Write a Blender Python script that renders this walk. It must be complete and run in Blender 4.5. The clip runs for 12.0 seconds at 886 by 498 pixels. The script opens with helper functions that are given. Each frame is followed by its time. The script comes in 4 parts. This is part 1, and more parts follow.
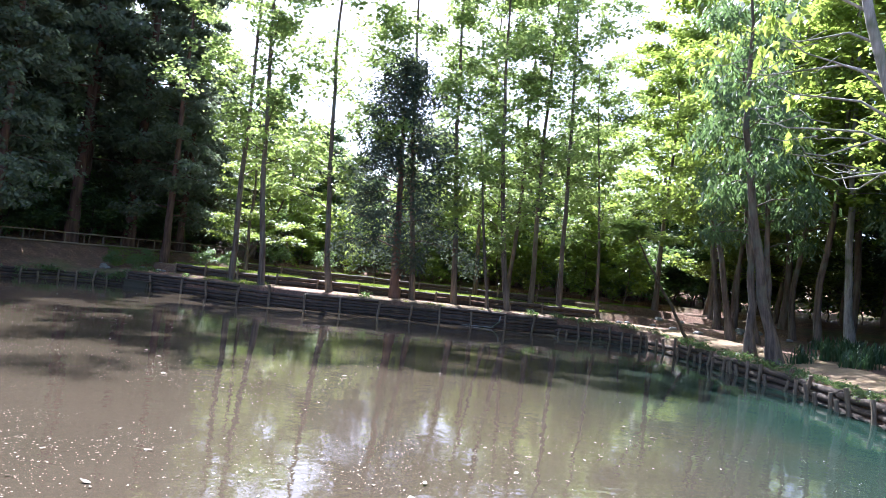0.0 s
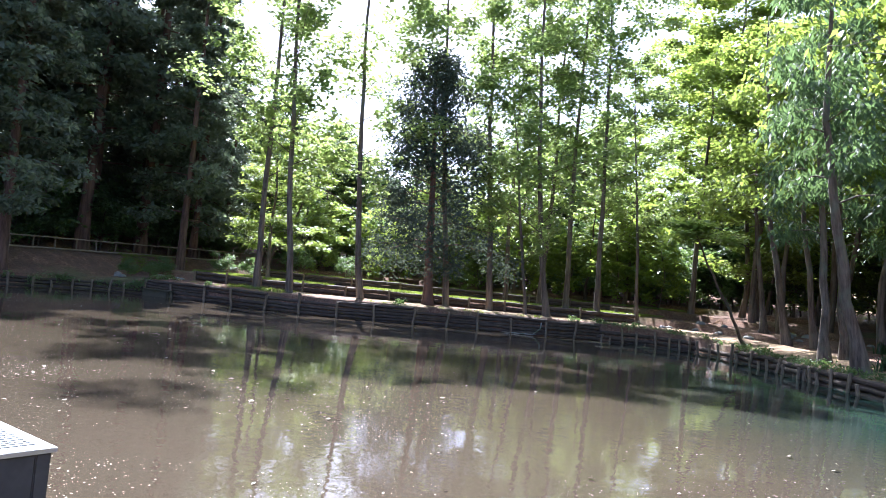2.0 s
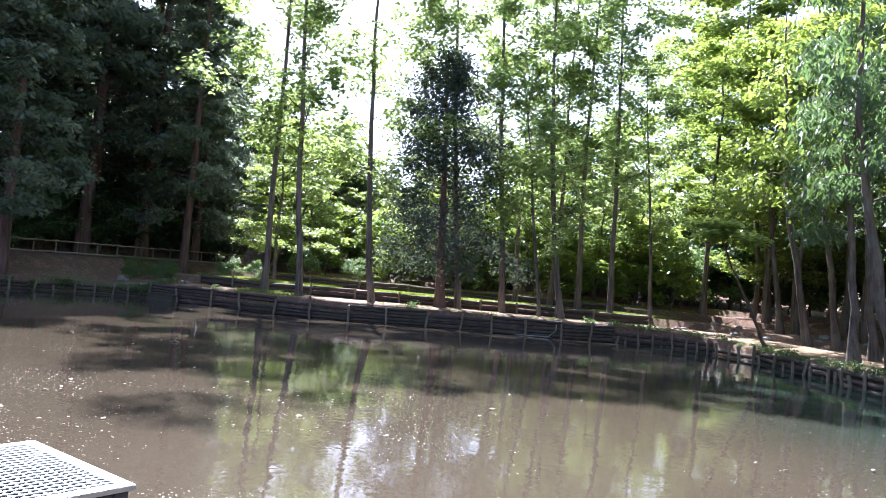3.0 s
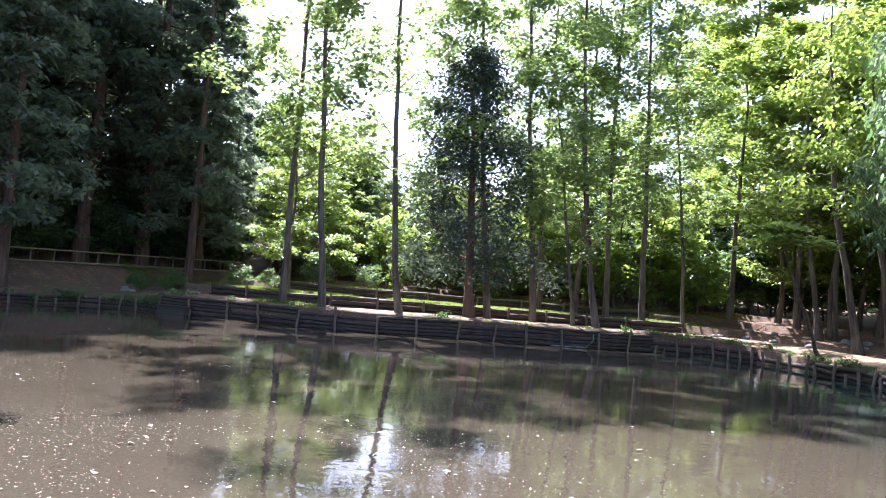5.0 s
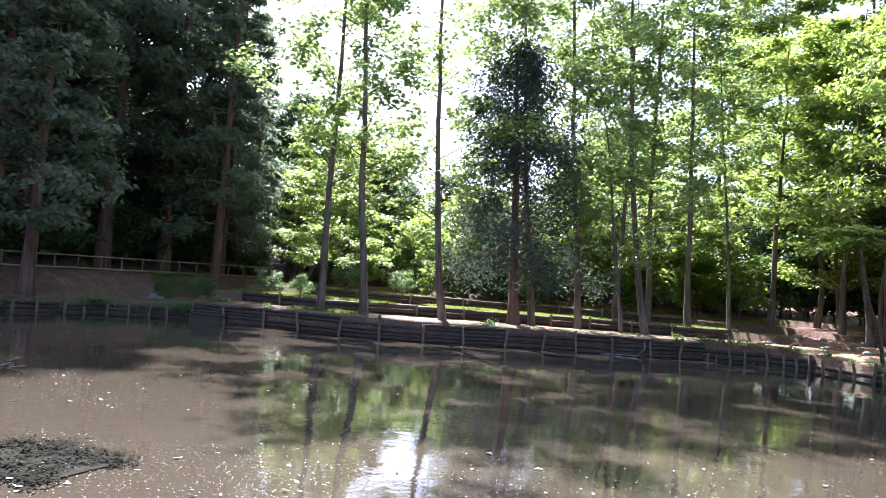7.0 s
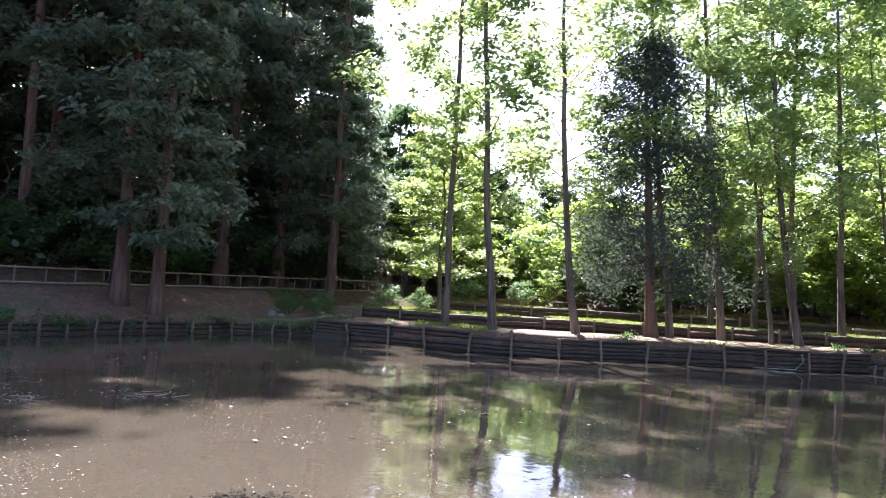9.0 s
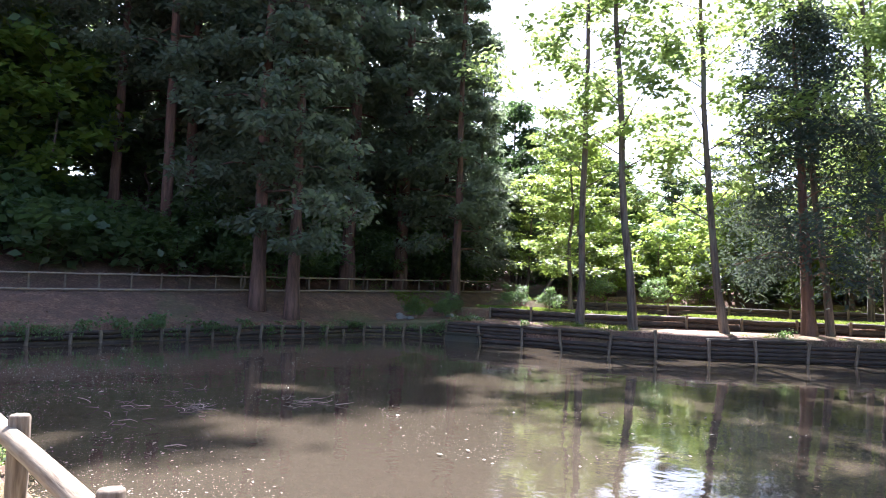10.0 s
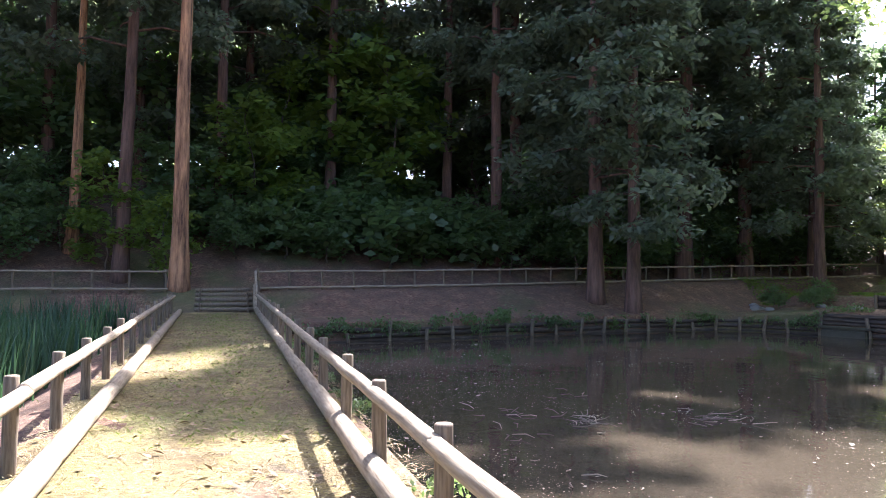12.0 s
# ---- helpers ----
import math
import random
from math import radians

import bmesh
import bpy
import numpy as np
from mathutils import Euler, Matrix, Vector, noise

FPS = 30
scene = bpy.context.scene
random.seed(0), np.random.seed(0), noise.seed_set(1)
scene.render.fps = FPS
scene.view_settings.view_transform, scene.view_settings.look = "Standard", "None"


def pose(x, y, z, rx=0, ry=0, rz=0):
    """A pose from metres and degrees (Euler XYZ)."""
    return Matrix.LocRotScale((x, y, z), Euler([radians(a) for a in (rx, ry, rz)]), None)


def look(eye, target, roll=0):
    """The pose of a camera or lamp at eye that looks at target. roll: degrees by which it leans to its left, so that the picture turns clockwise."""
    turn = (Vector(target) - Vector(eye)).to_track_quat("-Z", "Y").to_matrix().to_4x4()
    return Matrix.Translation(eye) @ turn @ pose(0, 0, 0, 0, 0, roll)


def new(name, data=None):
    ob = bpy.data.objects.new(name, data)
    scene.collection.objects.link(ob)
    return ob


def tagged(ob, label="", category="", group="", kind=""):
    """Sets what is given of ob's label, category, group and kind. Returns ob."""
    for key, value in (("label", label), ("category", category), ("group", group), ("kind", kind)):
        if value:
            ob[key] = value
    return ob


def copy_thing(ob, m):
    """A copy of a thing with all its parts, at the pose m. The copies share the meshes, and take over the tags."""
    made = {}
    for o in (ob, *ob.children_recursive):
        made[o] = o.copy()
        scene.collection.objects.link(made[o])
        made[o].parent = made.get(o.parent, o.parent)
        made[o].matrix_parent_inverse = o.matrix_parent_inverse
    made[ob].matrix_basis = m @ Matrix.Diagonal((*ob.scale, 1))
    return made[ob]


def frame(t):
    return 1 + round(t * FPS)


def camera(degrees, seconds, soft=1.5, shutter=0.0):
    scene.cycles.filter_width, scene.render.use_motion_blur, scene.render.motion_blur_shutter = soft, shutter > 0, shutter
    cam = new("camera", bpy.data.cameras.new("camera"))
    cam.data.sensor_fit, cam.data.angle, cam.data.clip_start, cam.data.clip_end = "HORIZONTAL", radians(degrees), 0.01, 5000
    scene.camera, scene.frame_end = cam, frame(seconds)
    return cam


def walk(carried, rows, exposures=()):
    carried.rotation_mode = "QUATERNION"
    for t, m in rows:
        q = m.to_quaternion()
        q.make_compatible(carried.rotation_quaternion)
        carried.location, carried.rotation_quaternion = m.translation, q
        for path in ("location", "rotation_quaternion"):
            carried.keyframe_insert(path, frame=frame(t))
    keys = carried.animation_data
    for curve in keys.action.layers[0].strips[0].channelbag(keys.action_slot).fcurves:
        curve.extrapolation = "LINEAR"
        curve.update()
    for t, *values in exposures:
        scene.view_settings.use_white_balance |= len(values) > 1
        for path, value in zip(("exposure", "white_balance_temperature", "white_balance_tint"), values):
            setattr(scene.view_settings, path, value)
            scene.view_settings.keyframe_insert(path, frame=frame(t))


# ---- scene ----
# seconds, x, y, z, pitch, roll, yaw
ROWS = [
    (0, 0.000, -0.027, 2.317, 2.19, -6.34, 37.23),
    (0.5, -0.718, 0.080, 2.276, 2.42, -6.25, 37.20),
    (1, -1.440, 0.135, 2.235, 2.51, -6.09, 37.00),
    (1.5, -2.150, 0.131, 2.197, 2.53, -5.88, 36.90),
    (2, -2.827, 0.084, 2.170, 2.54, -5.68, 36.60),
    (2.5, -3.446, 0.059, 2.152, 2.61, -5.50, 36.28),
    (3, -4.058, 0.064, 2.142, 2.65, -5.33, 35.95),
    (5, -7.097, 0.150, 2.203, 3.02, -4.80, 34.17),
    (5.5, -7.762, 0.067, 2.201, 3.05, -4.73, 33.91),
    (6, -8.414, -0.017, 2.198, 3.09, -4.68, 33.68),
    (6.5, -9.046, -0.078, 2.196, 3.16, -4.68, 33.57),
    (8.5, -11.403, 0.125, 2.232, 3.59, -3.78, 37.33),
    (9, -12.089, 0.062, 2.215, 3.50, -3.39, 40.29),
    (9.5, -12.780, -0.030, 2.195, 3.40, -2.73, 44.13),
    (10, -13.435, -0.108, 2.179, 3.11, -2.22, 48.66),
    (10.5, -14.034, -0.177, 2.169, 2.68, -1.66, 53.84),
    (11, -14.592, -0.165, 2.171, 2.28, -1.27, 59.64),
    (11.5, -15.188, -0.230, 2.179, 1.85, -0.80, 65.11),
    (12, -15.802, -0.310, 2.196, 1.72, -0.42, 72.55),
]
cam = camera(63.22, 12.0, soft=0.9)
EXPOSURES = [(0.0, 2.2, 5350, 18), (8.0, 2.35, 5450, 20), (12.0, 2.55, 5600, 20)]
walk(cam, [(t, pose(x, y, z, 90 + p, r, w)) for t, x, y, z, p, r, w in ROWS], EXPOSURES)

# ---- world, sun ----
SUN_AZ, SUN_EL = 50.0, 48.0   # degrees from +y towards -x; above the horizon
world = bpy.data.worlds.new("sky")
scene.world = world
world.use_nodes = True
sky = world.node_tree.nodes.new("ShaderNodeTexSky")
sky.sky_type = "NISHITA"
sky.sun_disc = False
sky.sun_elevation = radians(SUN_EL)
sky.sun_rotation = radians(-SUN_AZ)
sky.dust_density = 3.0
sky.air_density = 0.8
world.node_tree.nodes["Background"].inputs["Strength"].default_value = 0.098
world.node_tree.links.new(sky.outputs[0], world.node_tree.nodes["Background"].inputs["Color"])
sun_data = bpy.data.lights.new("sun", "SUN")
sun_data.energy, sun_data.angle, sun_data.color = 5.0, radians(0.6), (1.0, 0.95, 0.86)
sun = new("sun", sun_data)
_e, _a = radians(SUN_EL), radians(SUN_AZ)
SUN_WAY = Vector((-math.sin(_a) * math.cos(_e), math.cos(_a) * math.cos(_e), math.sin(_e)))
sun.matrix_world = look(SUN_WAY * 100, (0, 0, 0))


# ---- materials ----
def ramp(nt, fac, stops):
    r = nt.nodes.new("ShaderNodeValToRGB")
    r.color_ramp.elements.remove(r.color_ramp.elements[1])
    for i, (p, c) in enumerate(stops):
        e = r.color_ramp.elements[0] if i == 0 else r.color_ramp.elements.new(p)
        e.position, e.color = p, (*c, 1)
    nt.links.new(fac, r.inputs[0])
    return r.outputs[0]


def noise_tex(nt, scale, detail=4.0, stretch=(1, 1, 1), rough=0.6, where="Object"):
    tc = nt.nodes.new("ShaderNodeTexCoord")
    mp = nt.nodes.new("ShaderNodeMapping")
    mp.inputs["Scale"].default_value = stretch
    n = nt.nodes.new("ShaderNodeTexNoise")
    n.inputs["Scale"].default_value, n.inputs["Detail"].default_value, n.inputs["Roughness"].default_value = scale, detail, rough
    nt.links.new(tc.outputs[where], mp.inputs[0])
    nt.links.new(mp.outputs[0], n.inputs["Vector"])
    return n.outputs["Fac"]


def mix(nt, fac, a, b, kind="MIX"):
    m = nt.nodes.new("ShaderNodeMix")
    m.data_type, m.blend_type = "RGBA", kind
    for sock, v in ((m.inputs[0], fac), (m.inputs[6], a), (m.inputs[7], b)):
        if isinstance(v, (int, float)):
            sock.default_value = v
        elif isinstance(v, tuple):
            sock.default_value = (*v, 1)
        else:
            nt.links.new(v, sock)
    return m.outputs[2]


def start_mat(name, rough=0.8):
    m = bpy.data.materials.new(name)
    m.use_nodes = True
    nt = m.node_tree
    b = nt.nodes["Principled BSDF"]
    b.inputs["Roughness"].default_value = rough
    return m, nt, b


def bump(nt, b, height, strength=0.5, dist=0.02):
    k = nt.nodes.new("ShaderNodeBump")
    k.inputs["Strength"].default_value, k.inputs["Distance"].default_value = strength, dist
    nt.links.new(height, k.inputs["Height"])
    nt.links.new(k.outputs[0], b.inputs["Normal"])


def math_node(nt, op, a, b=None):
    n = nt.nodes.new("ShaderNodeMath")
    n.operation = op
    for i, v in enumerate((a, b)):
        if v is None:
            continue
        if isinstance(v, (int, float)):
            n.inputs[i].default_value = v
        else:
            nt.links.new(v, n.inputs[i])
    return n.outputs[0]


def wood_mat(name, dark, mid, light, stretch, vary=0.5):
    """Weathered wood with grain along its length, knots and stains; each piece a little different."""
    m, nt, b = start_mat(name, 0.85)
    g = noise_tex(nt, 14, 5, stretch)
    s = noise_tex(nt, 1.7, 3)
    c = ramp(nt, g, [(0.25, dark), (0.5, mid), (0.75, light)])
    info = nt.nodes.new("ShaderNodeObjectInfo")
    c = mix(nt, math_node(nt, "MULTIPLY", s, 0.7), c, dark)
    c = mix(nt, math_node(nt, "MULTIPLY", info.outputs["Random"], vary), c, mix(nt, 0.5, c, dark))
    nt.links.new(c, b.inputs["Base Color"])
    bump(nt, b, g, 0.6, 0.01)
    return m


def bark_mat(name, dark, light, scale=6.0, moss=None):
    m, nt, b = start_mat(name, 0.95)
    g = noise_tex(nt, scale, 6, (1, 1, 0.12), 0.7)
    s = noise_tex(nt, 0.9, 3)
    c = ramp(nt, g, [(0.35, dark), (0.65, light)])
    if moss:
        c = mix(nt, ramp(nt, s, [(0.5, (0, 0, 0)), (0.65, (0.8, 0.8, 0.8))]), c, moss)
    nt.links.new(c, b.inputs["Base Color"])
    bump(nt, b, g, 0.9, 0.03)
    return m


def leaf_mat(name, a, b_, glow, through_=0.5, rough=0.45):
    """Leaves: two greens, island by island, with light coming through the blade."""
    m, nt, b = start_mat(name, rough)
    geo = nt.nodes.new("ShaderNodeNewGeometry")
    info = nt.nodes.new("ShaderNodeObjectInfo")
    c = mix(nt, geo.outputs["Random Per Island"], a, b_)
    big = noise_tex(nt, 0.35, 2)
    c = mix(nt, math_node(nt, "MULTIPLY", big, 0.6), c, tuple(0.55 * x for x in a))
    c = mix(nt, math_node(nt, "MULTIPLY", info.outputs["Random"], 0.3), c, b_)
    t = nt.nodes.new("ShaderNodeBsdfTranslucent")
    nt.links.new(mix(nt, geo.outputs["Random Per Island"], glow, tuple(0.7 * x for x in glow)), t.inputs["Color"])
    s = nt.nodes.new("ShaderNodeMixShader")
    s.inputs[0].default_value = through_
    nt.links.new(c, b.inputs["Base Color"])
    nt.links.new(b.outputs[0], s.inputs[1])
    nt.links.new(t.outputs[0], s.inputs[2])
    nt.links.new(s.outputs[0], nt.nodes["Material Output"].inputs[0])
    return m


def ground_mat():
    """Bare earth with fallen leaves, dry straw and moss."""
    m, nt, b = start_mat("earth_and_litter", 0.95)
    big = noise_tex(nt, 0.22, 4)
    mid_ = noise_tex(nt, 1.6, 5)
    fine = noise_tex(nt, 22, 5, (1, 1, 1), 0.75)
    vor = nt.nodes.new("ShaderNodeTexVoronoi")
    vor.inputs["Scale"].default_value = 16
    tc = nt.nodes.new("ShaderNodeTexCoord")
    nt.links.new(tc.outputs["Object"], vor.inputs["Vector"])
    earth = ramp(nt, fine, [(0.3, (0.045, 0.028, 0.018)), (0.5, (0.14, 0.08, 0.05)), (0.72, (0.28, 0.18, 0.11))])
    litter = ramp(nt, vor.outputs["Color"], [(0.2, (0.12, 0.055, 0.035)), (0.5, (0.23, 0.115, 0.068)), (0.8, (0.34, 0.21, 0.125))])
    c = mix(nt, ramp(nt, mid_, [(0.4, (0, 0, 0)), (0.6, (0.8, 0.8, 0.8))]), earth, litter)
    green = mix(nt, fine, (0.05, 0.085, 0.02), (0.14, 0.18, 0.05))
    c = mix(nt, ramp(nt, big, [(0.52, (0, 0, 0)), (0.66, (0.55, 0.55, 0.55))]), c, green)
    nt.links.new(c, b.inputs["Base Color"])
    bump(nt, b, fine, 0.8, 0.05)
    return m


def straw_mat():
    """Dry cut grass trodden into a path, with worn earth and some green."""
    m, nt, b = start_mat("dry_grass", 0.95)
    fine = noise_tex(nt, 26, 6, (1, 0.55, 1), 0.8)
    mid_ = noise_tex(nt, 1.3, 4)
    big = noise_tex(nt, 0.5, 3)
    c = ramp(nt, fine, [(0.3, (0.09, 0.06, 0.03)), (0.48, (0.28, 0.205, 0.08)), (0.7, (0.58, 0.46, 0.135))])
    c = mix(nt, ramp(nt, mid_, [(0.42, (0, 0, 0)), (0.58, (0.85, 0.85, 0.85))]), c, mix(nt, fine, (0.07, 0.042, 0.026), (0.27, 0.185, 0.075)))
    c = mix(nt, ramp(nt, big, [(0.52, (0, 0, 0)), (0.7, (0.5, 0.5, 0.5))]), c, mix(nt, fine, (0.10, 0.13, 0.03), (0.30, 0.33, 0.10)))
    nt.links.new(c, b.inputs["Base Color"])
    bump(nt, b, fine, 1.0, 0.04)
    return m


def water_mat():
    """Silty pond water: murky body under a glossy skin with faint ripples; greener by the east bank."""
    m, nt, b = start_mat("pond_water", 0.03)
    tc = nt.nodes.new("ShaderNodeTexCoord")
    sep = nt.nodes.new("ShaderNodeSeparateXYZ")
    nt.links.new(tc.outputs["Object"], sep.inputs[0])
    # distance towards the east bank
    e = math_node(nt, "ADD", math_node(nt, "MULTIPLY", sep.outputs[0], 0.83), math_node(nt, "MULTIPLY", sep.outputs[1], 0.55))
    wob = math_node(nt, "MULTIPLY", noise_tex(nt, 0.16, 3), 6.0)
    f = math_node(nt, "ADD", e, wob)
    mr = nt.nodes.new("ShaderNodeMapRange")
    mr.interpolation_type = "SMOOTHSTEP"
    mr.inputs["From Min"].default_value, mr.inputs["From Max"].default_value = 3.0, 11.0
    nt.links.new(f, mr.inputs["Value"])
    silt = mix(nt, noise_tex(nt, 0.3, 4), (0.056, 0.0435, 0.029), (0.074, 0.0585, 0.040))
    c = mix(nt, mr.outputs[0], silt, (0.016, 0.036, 0.027))
    nt.links.new(c, b.inputs["Base Color"])
    b.inputs["IOR"].default_value = 1.33
    n1 = noise_tex(nt, 1.1, 3, (1, 1, 1), 0.5)
    n2 = noise_tex(nt, 7.0, 2, (1, 1, 1), 0.5)
    bump(nt, b, math_node(nt, "ADD", n1, math_node(nt, "MULTIPLY", n2, 0.16)), 0.13, 0.06)
    return m


def plain_mat(name, a, c2, scale=12.0, rough=0.8, metal=0.0, relief=0.4):
    m, nt, b = start_mat(name, rough)
    f = noise_tex(nt, scale, 5)
    g = noise_tex(nt, scale * 0.12, 3)
    c = mix(nt, f, a, c2)
    c = mix(nt, math_node(nt, "MULTIPLY", g, 0.6), c, tuple(0.6 * x for x in a))
    nt.links.new(c, b.inputs["Base Color"])
    b.inputs["Metallic"].default_value = metal
    bump(nt, b, f, relief, 0.008)
    return m


def sand_mat():
    """Dry tan needles and sand with darker earth worn through."""
    m, nt, b = start_mat("dry_needles", 0.95)
    fine = noise_tex(nt, 30, 6, (1, 1, 1), 0.8)
    mid_ = noise_tex(nt, 0.9, 4)
    c = ramp(nt, fine, [(0.3, (0.14, 0.085, 0.045)), (0.5, (0.34, 0.235, 0.125)), (0.72, (0.52, 0.40, 0.235))])
    c = mix(nt, ramp(nt, mid_, [(0.5, (0, 0, 0)), (0.66, (0.7, 0.7, 0.7))]), c, mix(nt, fine, (0.09, 0.055, 0.035), (0.24, 0.15, 0.085)))
    nt.links.new(c, b.inputs["Base Color"])
    bump(nt, b, fine, 0.9, 0.04)
    return m


M_SAND = sand_mat()
M_GROUND, M_STRAW, M_WATER = ground_mat(), straw_mat(), water_mat()
M_RAIL = wood_mat("weathered_rail", (0.16, 0.11, 0.065), (0.40, 0.315, 0.205), (0.62, 0.52, 0.37), (0.25, 3, 3), 0.3)
M_POST = wood_mat("weathered_post", (0.075, 0.05, 0.03), (0.25, 0.185, 0.115), (0.46, 0.37, 0.25), (3, 3, 0.25), 0.4)
M_WALLLOG = wood_mat("wet_log", (0.028, 0.019, 0.013), (0.10, 0.07, 0.047), (0.27, 0.20, 0.135), (0.25, 3, 3))
M_BARK = bark_mat("grey_bark", (0.05, 0.036, 0.027), (0.21, 0.16, 0.115), 6, (0.15, 0.155, 0.105))
M_CEDAR_BARK = bark_mat("red_bark", (0.06, 0.032, 0.022), (0.20, 0.115, 0.08), 5)
M_TORN = bark_mat("torn_bark", (0.085, 0.04, 0.024), (0.60, 0.31, 0.15), 5)
M_PALE_BARK = bark_mat("pale_bark", (0.16, 0.145, 0.12), (0.42, 0.40, 0.35), 7, (0.10, 0.13, 0.05))
M_ALDER = leaf_mat("alder_leaf", (0.055, 0.11, 0.025), (0.10, 0.17, 0.04), (0.47, 0.59, 0.17), 0.54)
M_MAPLE = leaf_mat("maple_leaf", (0.06, 0.12, 0.02), (0.12, 0.19, 0.03), (0.46, 0.58, 0.10), 0.5)
M_CEDAR = leaf_mat("cedar_needle", (0.10, 0.125, 0.075), (0.15, 0.178, 0.10), (0.28, 0.34, 0.18), 0.5, 0.5)
M_DARKFIR = leaf_mat("fir_needle", (0.045, 0.062, 0.05), (0.07, 0.095, 0.065), (0.12, 0.15, 0.09), 0.35, 0.95)
M_DROOP = leaf_mat("drooping_leaf", (0.045, 0.085, 0.04), (0.08, 0.13, 0.055), (0.22, 0.34, 0.11), 0.42)
# darker leaf green that paints in the shade of the inner wood
M_SHADE_TONED_LEAF = leaf_mat("shade_toned_leaf", (0.03, 0.055, 0.022), (0.06, 0.10, 0.035), (0.16, 0.26, 0.07), 0.4)
M_SHRUB = leaf_mat("shrub_leaf", (0.065, 0.11, 0.045), (0.12, 0.17, 0.07), (0.28, 0.42, 0.11), 0.45)
M_REED = leaf_mat("reed_blade", (0.03, 0.07, 0.035), (0.06, 0.115, 0.05), (0.11, 0.22, 0.08), 0.35)
M_GRASS = leaf_mat("grass_blade", (0.09, 0.16, 0.02), (0.18, 0.24, 0.04), (0.36, 0.46, 0.06), 0.4)
M_FLOAT = plain_mat("floating_leaf", (0.34, 0.29, 0.20), (0.55, 0.50, 0.38), 30)
M_WEED = plain_mat("drowned_weed", (0.014, 0.014, 0.009), (0.042, 0.038, 0.022), 14, 0.95)
M_WEED.node_tree.nodes["Principled BSDF"].inputs["Specular IOR Level"].default_value = 0.08
M_TWIG = plain_mat("wet_twig", (0.10, 0.08, 0.06), (0.30, 0.26, 0.20), 20)
M_WETSILL = plain_mat("mossy_concrete", (0.05, 0.045, 0.025), (0.13, 0.11, 0.07), 8)
M_CONCRETE_DARK = plain_mat("wet_concrete", (0.05, 0.052, 0.055), (0.12, 0.12, 0.12), 10)
M_STEEL = plain_mat("galvanised_steel", (0.55, 0.55, 0.54), (0.72, 0.72, 0.70), 30, 0.45, 0.6, 0.1)
M_STONE = plain_mat("stone", (0.20, 0.19, 0.17), (0.38, 0.36, 0.32), 9)
M_DEADLEAF = plain_mat("dead_leaf", (0.16, 0.085, 0.045), (0.42, 0.28, 0.15), 3)


# ---- building helpers ----
def mesh_of(name, verts, faces, material, smooth=True):
    me = bpy.data.meshes.new(name)
    me.from_pydata(verts, [], faces)
    me.materials.append(material)
    if smooth:
        me.polygons.foreach_set("use_smooth", [True] * len(me.polygons))
    me.update()
    return me


def thing(name, label, category, group="", kind="", at=None):
    ob = new(name)
    ob.empty_display_size = 0.2
    if at is not None:
        ob.matrix_basis = at
    return tagged(ob, label, category, group, kind)


def piece(name, me, parent, m=None, label=""):
    ob = new(name, me)
    ob.parent = parent
    if m is not None:
        ob.matrix_basis = m
    return tagged(ob, label)


def tube(points, radii, sides=8, caps=True):
    """A round bar along points."""
    pts = [Vector(p) for p in points]
    verts, faces = [], []
    ref = Vector((0.31, 0.17, 0.93)) if abs((pts[-1] - pts[0]).normalized().z) < 0.8 else Vector((1, 0.1, 0))
    for i, p in enumerate(pts):
        d = (pts[min(i + 1, len(pts) - 1)] - pts[max(i - 1, 0)]).normalized()
        u = d.cross(ref).normalized()
        w = d.cross(u)
        for k in range(sides):
            a = 2 * math.pi * k / sides
            verts.append(tuple(p + radii[i] * (math.cos(a) * u + math.sin(a) * w)))
    for i in range(len(pts) - 1):
        for k in range(sides):
            a, b = i * sides + k, i * sides + (k + 1) % sides
            faces.append((a, b, b + sides, a + sides))
    if caps:
        faces.append(tuple(reversed(range(sides))))
        faces.append(tuple(range((len(pts) - 1) * sides, len(pts) * sides)))
    return verts, faces


def log_mesh(name, length, radius, material, rnd, sides=10, axis="x", bow=0.01):
    """A peeled log with chamfered ends, a slight bow and uneven girth."""
    n = 6
    pts, rad = [], []
    for t in (0.0, 0.012, *[(i + 1) / n for i in range(n - 1)], 0.988, 1.0):
        s = t * length - (length / 2 if axis == "x" else 0)
        off = (rnd.uniform(-bow, bow), rnd.uniform(-bow, bow)) if 0.05 < t < 0.95 else (0, 0)
        pts.append((s, *off) if axis == "x" else (*off, s))
        rad.append(radius * (rnd.uniform(0.965, 1.035) if 0 < t < 1 else 0.86))
    v, f = tube(pts, rad, sides)
    return mesh_of(name, v, f, material)


def along(a, b, roll=0.0):
    """The pose of a log that lies from a to b, at their middle."""
    a, b = Vector(a), Vector(b)
    q = (b - a).to_track_quat("X", "Z")
    return Matrix.Translation((a + b) / 2) @ q.to_matrix().to_4x4() @ Matrix.Rotation(roll, 4, "X")


def box_mesh(name, sx, sy, sz, material, bevel=0.015, base=True):
    bm = bmesh.new()
    bmesh.ops.create_cube(bm, size=1.0)
    bmesh.ops.scale(bm, vec=(sx, sy, sz), verts=bm.verts)
    if base:
        bmesh.ops.translate(bm, vec=(0, 0, sz / 2), verts=bm.verts)
    if bevel:
        bmesh.ops.bevel(bm, geom=bm.edges[:], offset=bevel, segments=2, affect="EDGES")
    me = bpy.data.meshes.new(name)
    bm.to_mesh(me)
    bm.free()
    me.materials.append(material)
    return me


# ---- plan ----
CENTRE = Vector((-18.0, 14.0))
CAUSEWAY_Z = 0.70
